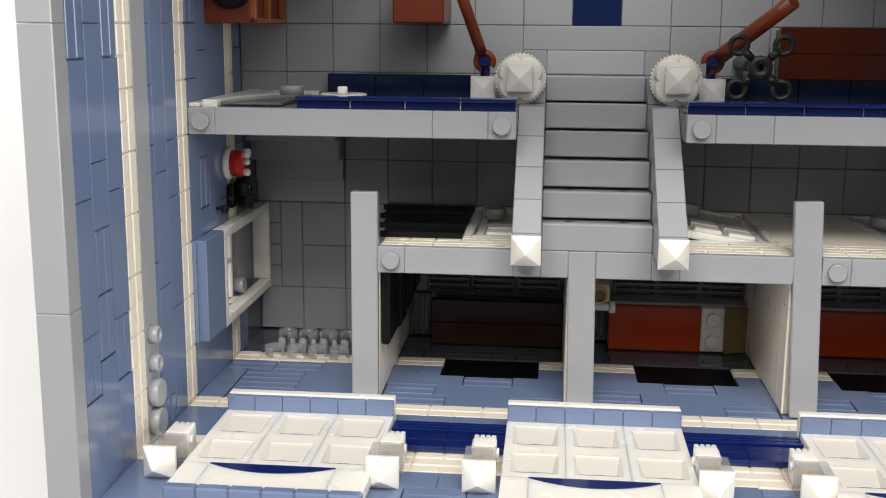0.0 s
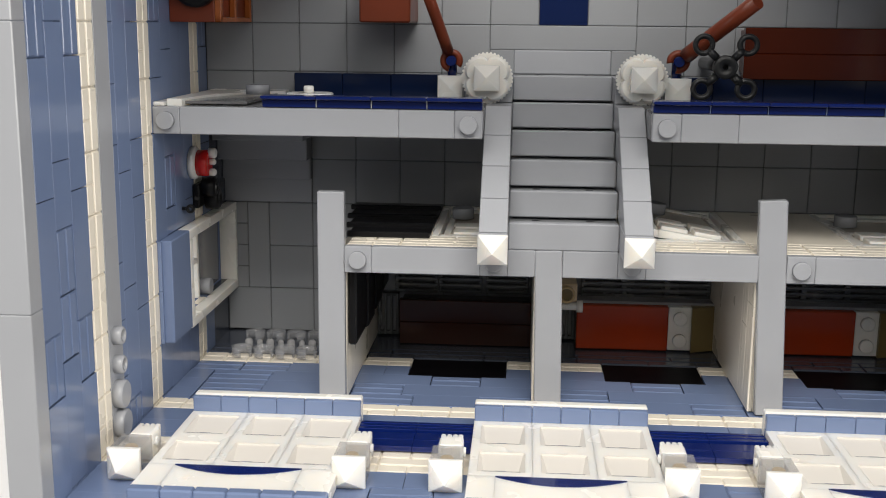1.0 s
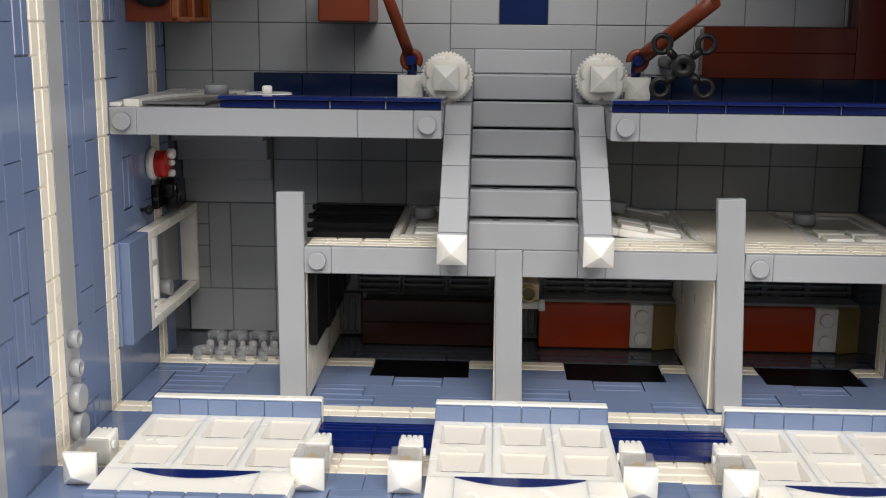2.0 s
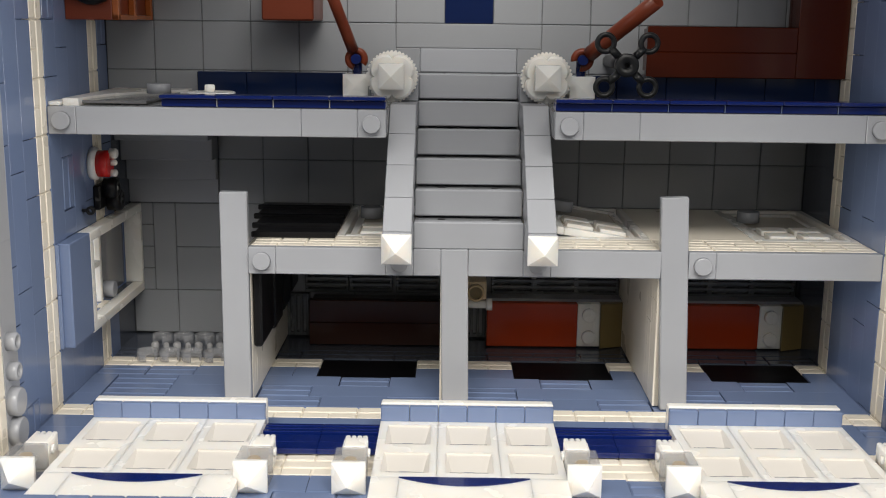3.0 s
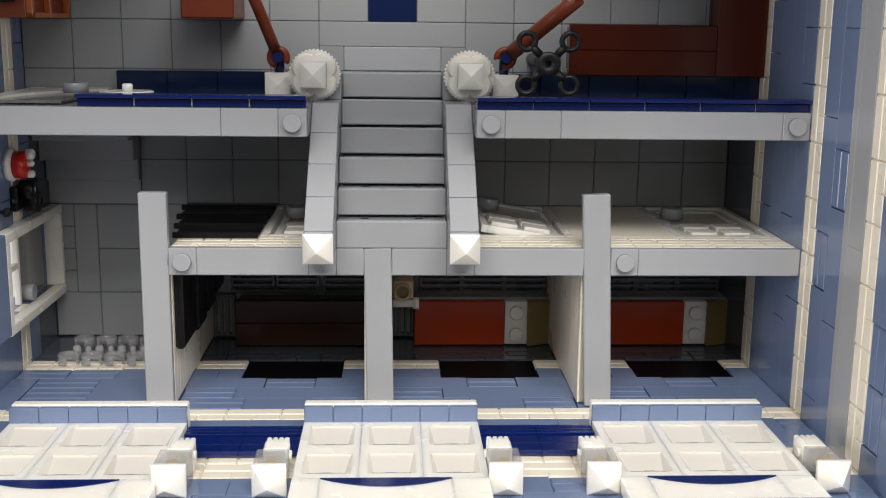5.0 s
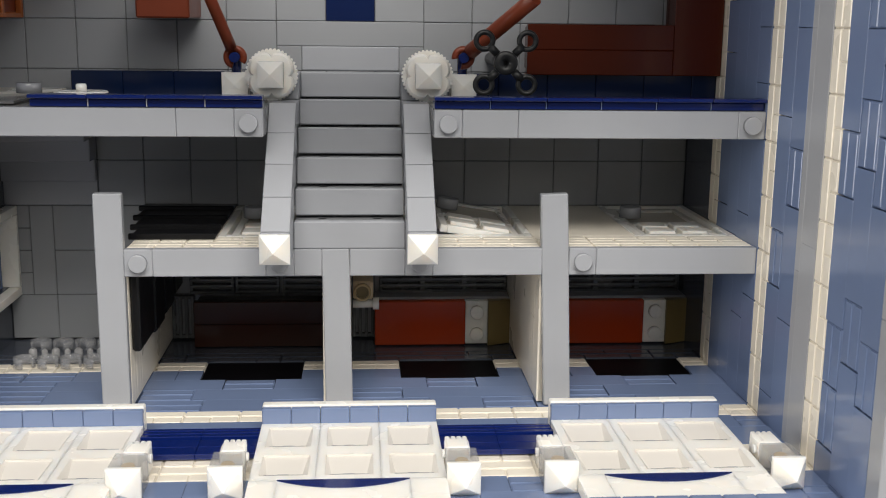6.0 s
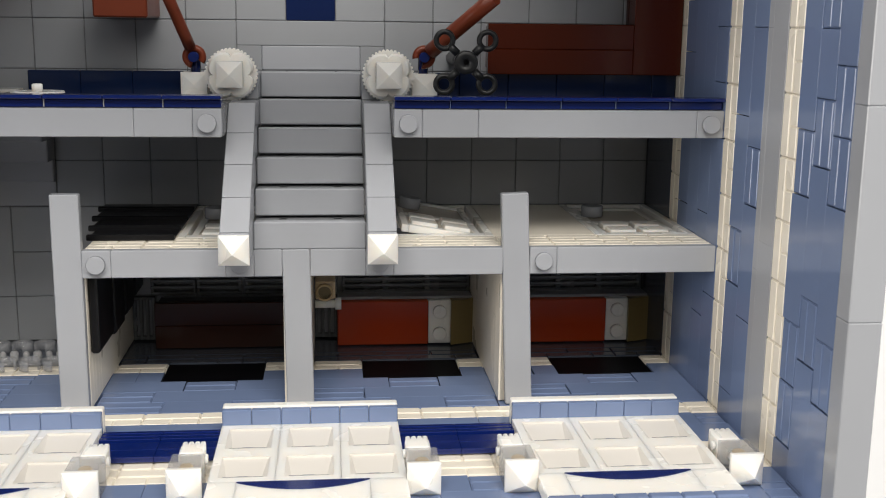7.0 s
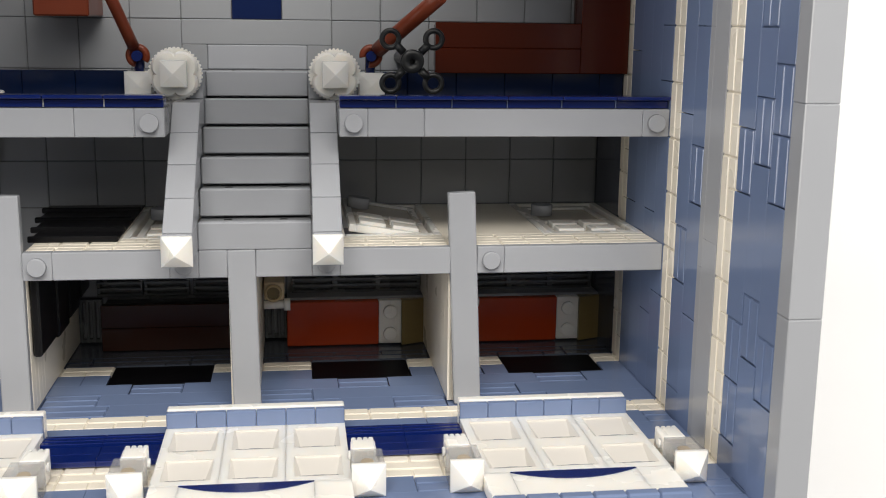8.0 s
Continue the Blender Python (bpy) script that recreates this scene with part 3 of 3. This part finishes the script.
box("plinth", (7.2, 14.9), (7.2, 8.9), (-57.6, -46.4), BROWN, ct)
box("plinth", (13.1, 14.9), (8.9, 15), (-57.6, -46.4), BROWN, ct)
box("top_board", (7.05, 13), (7, 8), (-46.4, -43.2), BROWN, ct, jitter=0.1)
box("top_board", (7.05, 13), (8, 9), (-46.4, -43.2), BROWN, ct, jitter=0.1)
box("top_board", (13, 15), (7, 15), (-46.4, -43.2), BROWN, ct, jitter=0.05)


def lever(x, y, tip, z, label, thick):
    """A reddish brown arm gripping a dark blue peg."""
    e = empty("lever_arm", x, y, z - 4, label, "lever", "brown lever arms")
    bm = bmesh.new()
    rod(bm, [at(x, y, z - 4), at(x, y, z + 3)], 0.0016)
    rod(bm, [at(x, y, z - 3), at(x, 6.98, z - 3)], 0.0016)
    part("peg", bm, NAVY, e, "dark blue peg", True)
    bm = bmesh.new()
    ring(bm, at(x, y, z), 0.0026, 0.0011, sweep=290, start=math.degrees(math.atan2(tip[1] - y, tip[0] - x)) - 145)
    part("clip", bm, SIENNA, e, "", True)
    bm = bmesh.new()
    a, b = at(x, y, z), at(*tip)
    way = (b - a).normalized()
    p = [a + way * 0.0035, a + way * 0.008, a.lerp(b, 0.6), b]
    rod(bm, p, thick, 14)
    part("arm", bm, SIENNA, e, "", True)


lever(-4.45, 7.6, (-5.45, 10.6, -26), -40, "reddish brown lever arm on a dark blue peg", 0.0018)
lever(4.45, 7.66, (6.85, 9.95, -20), -40, "reddish brown lever arm leaning to one side", 0.0024)

wheel = empty("spoked_wheel", 5.75, 7.8, -57.6, "black four-armed hand wheel with hooped ends", "wheel")
bm = bmesh.new()
rod(bm, [at(5.79, 7.57, -57.6), at(5.79, 7.57, -20)], 0.002)
part("shaft", bm, PEWTER, wheel, "", True)
bm = bmesh.new()
c = at(5.79, 7.57, -18.5)
disc(bm, 0.0035, c.z - 0.0015, c.z + 0.0015, (c.x, c.y), 24, 0.0008, 0.0003)
part("hub", bm, PEWTER, wheel, "", True)
for k in range(4):
    a = math.radians(45 + 90 * k)
    bm = bmesh.new()
    rod(bm, [c + Vector((math.cos(a), math.sin(a), 0)) * 0.0036, c + Vector((math.cos(a), math.sin(a), 0)) * 0.0070], 0.0012)
    part("spoke", bm, PEWTER, wheel, "", True)
    bm = bmesh.new()
    ring(bm, c + Vector((math.cos(a), math.sin(a), 0)) * 0.0091, 0.0025, 0.00082)
    part("hoop", bm, PEWTER, wheel, "", True)

# ---- lower left room ----
steps = empty("steps", -13, 3, -76.8, "short flight of dark grey steps to the raised room", "steps")
box("step", (-15, -11), (1.05, 2.12), (-76.8, -76.0), GREY, steps)
box("step", (-15, -11), (2.10, 3.10), (-76.8, -73.6), GREY, steps, edge=0.35)
box("step", (-15, -11), (3.05, 4.02), (-76.8, -67.2), GREY, steps, edge=0.35)
box("step", (-15, -11), (3.98, 5), (-76.8, -60.8), GREY, steps, edge=0.35)

side = empty("door_west", -14.8, -1, -76.8, "white framed glazed side door under a sand blue lintel", "door")
for n, ya, yb, za, zb in (("jamb", -3, -2.6, -76.8, -19.2), ("jamb", 0.6, 1, -76.8, -19.2), ("head", -2.6, 0.6, -22.4, -19.2), ("threshold", -2.6, 0.6, -76.8, -74.6)):
    deep = -15.98 if n in ("threshold", "head") else -15
    box(n, (deep, -14.5), (ya, yb), (za, zb), WHITE, side)
box("pane", (-15.4, -15.3), (-2.58, 0.58), (-74.4, -47.2), DUSK, side, "smoked clear glazing")
box("rail", (-15.46, -15.22), (-2.6, 0.6), (-47.2, -45.4), WHITE, side, "white rail above the glazing")
box("muntin", (-15.46, -15.22), (-1.05, -0.8), (-45.4, -22.4), WHITE, side, "white upright between two open lights")
bm = bmesh.new()
disc(bm, 0.0028, 0, 0.0036, n=24, edge=0.0003)
link("knob", finish(bm, "knob", GREY, True), side, Matrix.Translation(at(-15.3, -2.2, -51)) @ pose(0, 0, 0, 0, 90, 0), "round grey knob")
lint = empty("lintel", -14.75, -1, -19.2, "sand blue brick lintel over the side door", "lintel")
box("block", (-15, -14.5), (-2.95, 1), (-19.2, -0.6), BLUE, lint, edge=0.3)
box("ledge", (-15, -14.85), (-2.95, -0.9), (-0.6, 0.9), BLUE, lint)
box("ledge", (-15, -14.85), (-0.9, 1), (-0.6, 0.9), BLUE, lint)

alarm = empty("alarm_lamp", -14.6, 3.4, -40, "white wall lamp with a bright red round lens", "wall lamp")
bm = bmesh.new()
disc(bm, 0.0053, 0, 0.0022, n=32, edge=0.0008)
link("back_dish", finish(bm, "back_dish", WHITE, True), alarm, Matrix.Translation(at(-14.98, 3.38, -36.5)) @ pose(0, 0, 0, 0, 90, 0))
bm = bmesh.new()
disc(bm, 0.0043, 0, 0.0038, n=32, edge=0.0006)
link("lens", finish(bm, "lens", RED, True), alarm, Matrix.Translation(at(-14.72, 3.38, -36.5)) @ pose(0, 0, 0, 0, 90, 0), "bright red round lens")
bm = bmesh.new()
for q, r, h in ((-0.42, 0.0012, 0.0022), (0.0, 0.0010, 0.0022), (0.36, 0.0017, 0.0024)):
    disc(bm, r, 0, h, (0, q * U), 18, 0, 0.0005)
link("prongs", finish(bm, "prongs", WHITE, True), alarm, Matrix.Translation(at(-14.27, 3.42, -37)) @ pose(0, 0, 0, 0, 90, 0))
dev = empty("wall_device", -14.6, 1.9, -45, "black wall device with a round dial and tubes", "device")
box("housing", (-15, -14.7), (1.5, 2.5), (-58, -36), BLACK, dev, edge=1.0)
for y, z, r in ((2.32, -41, 0.0033), (1.78, -45, 0.0037)):
    bm = bmesh.new()
    disc(bm, r, 0, 0.0044, n=26, inner=0.0012, edge=0.0007)
    dial = link("dial", finish(bm, "dial", BLACK, True), dev, Matrix.Translation(at(-14.7, y, z)) @ pose(0, 0, 0, 0, 90, 0))
    bm = bmesh.new()
    disc(bm, 0.0011, 0, 0.0040, n=16, edge=0.0003)
    link("spot", finish(bm, "spot", WHITE if y > 2 else DARK, True), dial, Matrix.Translation(at(-14.68, y, z)) @ pose(0, 0, 0, 0, 90, 0), "small pale spot")
bm = bmesh.new()
rod(bm, [at(-15, 1.72, -25.2), at(-14.75, 1.72, -25.2)], 0.0006)
rod(bm, [at(-14.95, 1.8, -40), at(-14.8, 1.95, -36)], 0.0008)
part("tube", bm, BLACK, dev, "", True)
bm = bmesh.new()
disc(bm, 0.0014, 0, 0.0016, n=20, inner=0.0006, edge=0.0003)
link("eyelet", finish(bm, "eyelet", BLACK, True), dev, Matrix.Translation(at(-14.66, 1.72, -25.6)))

def slotted_cup(bm, r, inner, height, gap):
    """An open cup with one slot in its wall, towards +y, in metres."""
    n = 26
    turn = [math.radians(90 + gap / 2 + (360 - gap) * i / n) for i in range(n + 1)]
    rows = []
    for a in turn:
        c, d = math.cos(a), math.sin(a)
        rows.append([bm.verts.new((q * c, q * d, z)) for q, z in ((r, 0.0), (r, height), (inner, height), (inner, 0.0))])
    for p, q in zip(rows, rows[1:]):
        for k in range(4):
            bm.faces.new((p[k], p[(k + 1) % 4], q[(k + 1) % 4], q[k]))
    bm.faces.new(rows[0])
    bm.faces.new(rows[-1])


def wall_cup(x, y, z0):
    """Two clear slotted cups that stick out of the wall one above the other, with small lugs paled to stand for
    highlights between them.
    """
    g = empty("clear_cup", x, y, z0, "two clear plastic cups sticking out of the wall above one another", "cup", "clear cups")
    for za, slot in ((-63.0, 150), (-43.2, 205)):
        bm = bmesh.new()
        slotted_cup(bm, 0.0035, 0.0028, 0.0033, 62)
        link("cup", finish(bm, "cup", CLEAR, True), g, Matrix.Translation(at(x, -4.98, za)) @ pose(0, 0, 0, -90, 0, 0) @ pose(0, 0, 0, 0, 0, slot + 12 * math.sin(x * 7)))
    # frosted lugs whose pale colour stands in for white highlights
    for dx, r, h in ((0.02, 0.0014, 0.0036), (0.50, 0.0010, 0.0034)):
        bm = bmesh.new()
        disc(bm, r, 0, h, n=24, edge=0.0007)
        link("lug", finish(bm, "lug", LENS, True), g, Matrix.Translation(at(x + dx, -5, -52.5)) @ pose(0, 0, 0, -90, 0, 0))


for x in (-13.33, -12.39, -11.46, -10.53):
    wall_cup(x, -5, -61.5)

# ---- corridor and cells ----
rack = empty("black_rack", -7, 1.2, -76.8, "black ribbed rack of four stepped ledges in the corridor", "rack")
for za, zb, d in ((-76.8, -64, -9.0), (-64, -46, -8.8), (-46, -29, -8.5), (-29, -14, -8.2)):
    box("shelf", (d, -5), (1.0, 1.1), (za, zb - 1.6), BLACK, rack, gap=0.2, edge=0.3)
    box("ledge", (d, -5), (1.0, 1.24), (zb - 1.6, zb), BLACK, rack, gap=0.1, edge=0.3)
rack = empty("black_rack", -7.7, -1.5, -76.8, "black ribbed rack against the cell wall", "rack")
for i, (za, zb, d) in enumerate(((-76.8, -60, -2.6), (-60, -44, -2.9), (-44, -28, -3.1), (-28, -5, -3.0))):
    box("shelf", (-8, -7.62 + 0.05 * (3 - i)), (d, -0.05), (za, zb), BLACK, rack, gap=0.5, edge=0.8)


def bed(x0, white, tan):
    b = empty("cell_bed", x0 + 3, -4, -76.8, "reddish brown cell bed with a white studded pillow and tan end", "bed", "cell beds")
    box("mattress", (x0, white), (-5, -3), (-67.2, -64), RUST, b, edge=0.3)
    box("base", (x0, tan + 1), (-4.95, -2.9), (-76.8, -67.2), GREY, b, "light grey base board")
    p = box("pillow", (white, tan), (-4.96, -3.0), (-67.2, -64), WHITE, b, "white plate with two studs")
    for y in (-4.5, -3.5):
        bm = bmesh.new()
        disc(bm, 0.0024, 0, 0.0017, n=24, edge=0.0002)
        link("stud", finish(bm, "stud", WHITE, True), p, Matrix.Translation(at(white + 0.5, y, -64)))
    bm = bmesh.new()
    prism(bm, [(-5 * U, (-67.2 + LIFT) / 1000), (-3 * U, (-67.2 + LIFT) / 1000), (-3 * U, (-62.8 + LIFT) / 1000), (-5 * U, (-62.8 + LIFT) / 1000)], tan * U, (tan + 1.1) * U)
    for v in bm.verts:
        if v.co.x > (tan + 0.5) * U and v.co.z > (-65 + LIFT) / 1000:
            v.co.z -= 0.0035
    part("headboard", bm, OLIVE, b, "dark tan slope")
    return b


bed(1, 5, 6)
bed(9, 13, 14)
# UMBER is lowered so that its colour carries the cell's deep shade
lb = empty("long_bed", -4, -4, -76.8, "long dark reddish brown cell bench, darkened further for its shade", "bench")
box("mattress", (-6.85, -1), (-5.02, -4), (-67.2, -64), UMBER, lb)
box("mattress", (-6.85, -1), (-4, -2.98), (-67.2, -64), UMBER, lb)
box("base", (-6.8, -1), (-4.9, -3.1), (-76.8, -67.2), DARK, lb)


def grille(x, y, turn=0):
    key = "grille"
    if key not in meshes:
        bm = bmesh.new()
        for q in (-3.3, -1.1, 1.1, 3.3):
            chamfered(bm, (0.0156, 0.0011, 0.0026), 0.0002, (0, q / 1000, 0.0013))
        for q in (-7.2, 7.2):
            chamfered(bm, (0.0012, 0.0077, 0.0022), 0.0002, (q / 1000, 0, 0.0011))
        meshes[key] = finish(bm, key, DARK)
    g = link("floor_grille", meshes[key], None, Matrix.Translation(at(x, y, -76.8)) @ pose(0, 0, 0, 0, 0, turn))
    tagged(g, "dark grey slotted grille tile on the cell floor", "grille", "cell floor grilles")


for x in (-6.2, -4.2, -2.1, 2.2, 4.1, 6.0, 10.1, 12.0, 13.9):
    for y in (-2.45, -1.4):
        grille(x, y)
for x in (-7.5, 0.5, 8.5):
    grille(x, -4.0, 90)


def basin(x):
    b = empty("cell_basin", x + 0.45, -2.1, -76.8, "small cream cell basin with a tan bowl and tap", "basin", "cell basins")
    box("pedestal", (x, x + 0.86), (-2.52, -1.74), (-76.8, -52), SAND, b, edge=0.5)
    bm = bmesh.new()
    disc(bm, 0.0030, 0, 0.0016, n=28, inner=0.0022, edge=0.0004)
    link("bowl", finish(bm, "bowl", TAN, True), b, Matrix.Translation(at(x + 0.4, -2.18, -52)), "round tan bowl")
    bm = bmesh.new()
    disc(bm, 0.0021, 0, 0.0003, n=24)
    link("plug", finish(bm, "plug", OLIVE, True), b, Matrix.Translation(at(x + 0.4, -2.18, -52)), "dark tan plug")
    bm = bmesh.new()
    rod(bm, [at(x, -2.7, -52), at(x + 0.9, -2.7, -52)], 0.0014)
    rod(bm, [at(x + 0.84, -2.7, -52), at(x + 1.1, -2.7, -52)], 0.0021)
    part("tap", bm, WHITE, b, "white bar tap", True)


basin(0.06)
basin(8.06)

# ---- bays on the south wall ----


def pocket_panel(bm, panes, xs, zs, front, back):
    """One moulded panel facing +y with two sunk panes in its middle column."""
    v = {}

    def vert(i, j, y):
        key = (i, j, y)
        if key not in v:
            v[key] = bm.verts.new(at(xs[i], y, zs[j]))
        return v[key]
    for i in range(3):
        for j in range(5):
            corners = [(i, j), (i + 1, j), (i + 1, j + 1), (i, j + 1)]
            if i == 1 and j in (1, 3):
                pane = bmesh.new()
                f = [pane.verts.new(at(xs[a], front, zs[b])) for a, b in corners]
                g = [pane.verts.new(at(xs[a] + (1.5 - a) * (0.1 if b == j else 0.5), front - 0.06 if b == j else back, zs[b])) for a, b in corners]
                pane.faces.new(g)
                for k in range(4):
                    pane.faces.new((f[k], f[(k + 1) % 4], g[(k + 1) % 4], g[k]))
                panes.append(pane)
            else:
                bm.faces.new([vert(a, b, front) for a, b in corners])
    rim = [(i, 0) for i in range(4)] + [(3, j) for j in range(1, 6)] + [(i, 5) for i in (2, 1, 0)] + [(0, j) for j in (4, 3, 2, 1)]
    for k in range(len(rim)):
        a, b = rim[k], rim[(k + 1) % len(rim)]
        bm.faces.new([vert(*a, front), vert(*b, front), vert(*b, -4.98), vert(*a, -4.98)])


def bay(x0):
    b = empty("window_bay", x0 + 3, -4.7, 17.2, "white six-pane window bay with sand blue trim", "window bay", "window bays")
    box("sill_plate", (x0, x0 + 6), (-5, -3.95), (17.3, 20.5), WHITE, b, edge=0.35)
    for i in range(6):
        box("trim_tile", (x0 + i, x0 + i + 1), (-5, -4.0), (20.5, 22.6), BLUE, b, "smooth sand blue tile", gap=0.10, edge=0.22, jitter=0.3)
    for i in range(3):
        xa = x0 + 2 * i
        bm = bmesh.new()
        panes = []
        pocket_panel(bm, panes, [xa + q for q in (0.002, 0.28, 1.76, 1.998)], [22.4, 25.4, 39.3, 45.2, 58.0, 60.8], -4.54, -4.80)
        frame_panel = part("window_panel", bm, WHITE, b)
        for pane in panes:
            part("pane", pane, PANE, frame_panel, "sunk white pane with its shade in the colour")
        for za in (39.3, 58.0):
            # dark strip put in for the shadow line along each pane's lip
            box("sill_line", (xa + 0.42, xa + 1.62), (-4.6, -4.536), (za - 0.22, za - 0.04), DARK, b, "thin dark strip for the shadow at the pane's lower lip", gap=0.0, edge=0.03)
            box("sill_edge", (xa + 0.84, xa + 1.18), (-4.62, -4.534), (za - 0.5, za - 0.1), GREY, b, gap=0.0, edge=0.05)
    # the arch: a white block with a shallow curved dark blue inlay
    bm = bmesh.new()
    n = 24
    edge_z = [(x0 + 0.86 + 4 * k / n, 61.4 + 4.6 * (1 - (2 * k / n - 1) ** 2)) for k in range(n + 1)]
    for xa, xb in ((x0, x0 + 0.86), (x0 + 4.86, x0 + 6)):
        box("arch_end", (xa, xb), (-4.98, -4.54), (60.8, 74.2), WHITE, b, gap=0.06, edge=0.06)
    outer = edge_z + [(x0 + 4.86, 74.17), (x0 + 0.86, 74.17)]
    a = [bm.verts.new(at(x, -4.54, z)) for x, z in outer]
    c = [bm.verts.new(at(x, -4.98, z)) for x, z in outer]
    bm.faces.new(a)
    bm.faces.new(c[::-1])
    for i in range(len(outer)):
        j = (i + 1) % len(outer)
        bm.faces.new((a[i], a[j], c[j], c[i]))
    part("arch", bm, WHITE, b)
    bm = bmesh.new()
    bow = [(x0 + 0.86, 60.95)] + [(x, z - 0.1) for x, z in edge_z] + [(x0 + 4.86, 60.95)]
    a = [bm.verts.new(at(x, -4.525, z)) for x, z in bow]
    c = [bm.verts.new(at(x, -4.9, z)) for x, z in bow]
    bm.faces.new(a)
    bm.faces.new(c[::-1])
    for i in range(len(bow)):
        j = (i + 1) % len(bow)
        bm.faces.new((a[i], a[j], c[j], c[i]))
    part("arch_inlay", bm, NAVY, b, "dark blue curved inlay under the arch")
    for i in range(6):
        box("top_tile", (x0 + i, x0 + i + 1), (-5, -4.5), (74.2, 77.4), BLUE, b, edge=0.4, jitter=0.2)
    return b


for x0 in (-13, -3, 7):
    bay(x0)


def awning(x0):
    a = empty("ribbed_panel", x0 + 2, -4.9, 14, "dark blue panel with ribs above flat tiles", "wall panel", "dark blue panels")
    for i, (za, zb, d) in enumerate(((20.0, 21.6, 0.22), (22.6, 24.2, 0.24), (25.2, 27.0, 0.26))):
        for xa, xb in ((x0 - 0.02 * i, x0 + 2), (x0 + 2, x0 + 4 + 0.02 * i)):
            box("rib", (xa, xb), (-5, -5 + d), (za, zb), NAVY, a, edge=0.15)
    box("backing", (x0, x0 + 4), (-5, -4.9), (19.4, 28.0), NAVY, a, gap=0.2, edge=0.1)
    for i in range(2):
        for za in (28.0, 33.2):
            box("tile", (x0 + 2 * i, x0 + 2 * i + 2), (-5, -4.8), (za, za + 5.2), NAVY, a, edge=0.12, jitter=0.3)
    return a


awning(-7)
awning(3)


def lantern(x):
    y, side = -4.55, 1 if x > 0 else -1
    l = empty("lantern", x, y, 44, "clear block lantern with a white pyramid cap on a toothed bracket", "lantern", "wall lanterns")
    bm = bmesh.new()
    chamfered(bm, (0.0062, 0.0074, 0.0068), 0.0006, (0, 0.0001, 0.0048))
    for q in (-0.0022, -0.0007, 0.0008, 0.0022):
        chamfered(bm, (0.0013, 0.0070, 0.0022), 0.0005, (q, 0.0002, 0.0008))
    rod(bm, [(-side * 0.0028, 0.001, 0.0052), (-side * 0.0038, 0.001, 0.0052)], 0.0012, 14)
    link("bracket", finish(bm, "bracket", WHITE, False), l, Matrix.Translation(at(x - side * 0.06, y, 43.0)))
    bm = bmesh.new()
    disc(bm, 0.0012, 0, 0.0088, n=24, edge=0.0004)
    link("pin", finish(bm, "pin", WHITE, True), l, Matrix.Translation(at(x, y - 0.05, 51.6)), "white pin inside the block")
    bm = bmesh.new()
    disc(bm, 0.0017, 0, 0.0010, n=18, edge=0.0003)
    link("core", finish(bm, "core", TAN, True), l, Matrix.Translation(at(x, y + 0.22, 56.2)) @ pose(0, 0, 0, -90, 0, 0), "tan core")
    bm = bmesh.new()
    chamfered(bm, (0.0079, 0.0079, 0.0094), 0.0002, (0, 0, 0.0047))
    link("glass", finish(bm, "glass", GLASS), l, Matrix.Translation(at(x, y, 51.5)), "clear square block")
    bm = bmesh.new()
    pyramid(bm, 0.0083, 0.0064, 0, 0.0012)
    link("cap", finish(bm, "cap", WHITE), l, Matrix.Translation(at(x, y, 61.0)), "white pyramid cap")
    return l


for x in (-13.75, -6.66, -3.67, 3.5, 6.5, 13.62):
    lantern(x)

for k, (y, hollow) in enumerate(((-1.27, True), (-2.27, True), (-3.31, False), (-4.33, False))):
    g = empty("wall_socket", -14.9, y, 38, "light grey round peg with an open end" if hollow else "light grey round cap on the wall", "peg", "round grey pegs")
    bm = bmesh.new()
    r = 0.0025 if hollow else 0.0039
    disc(bm, r, 0, 0.0026 if hollow else 0.0027, n=28, inner=0.0014 if hollow else 0, edge=0.0004)
    link("barrel", finish(bm, "barrel", GREY, True), g, Matrix.Translation(at(-15, y, 38.0)) @ pose(0, 0, 0, 0, 90, 0))
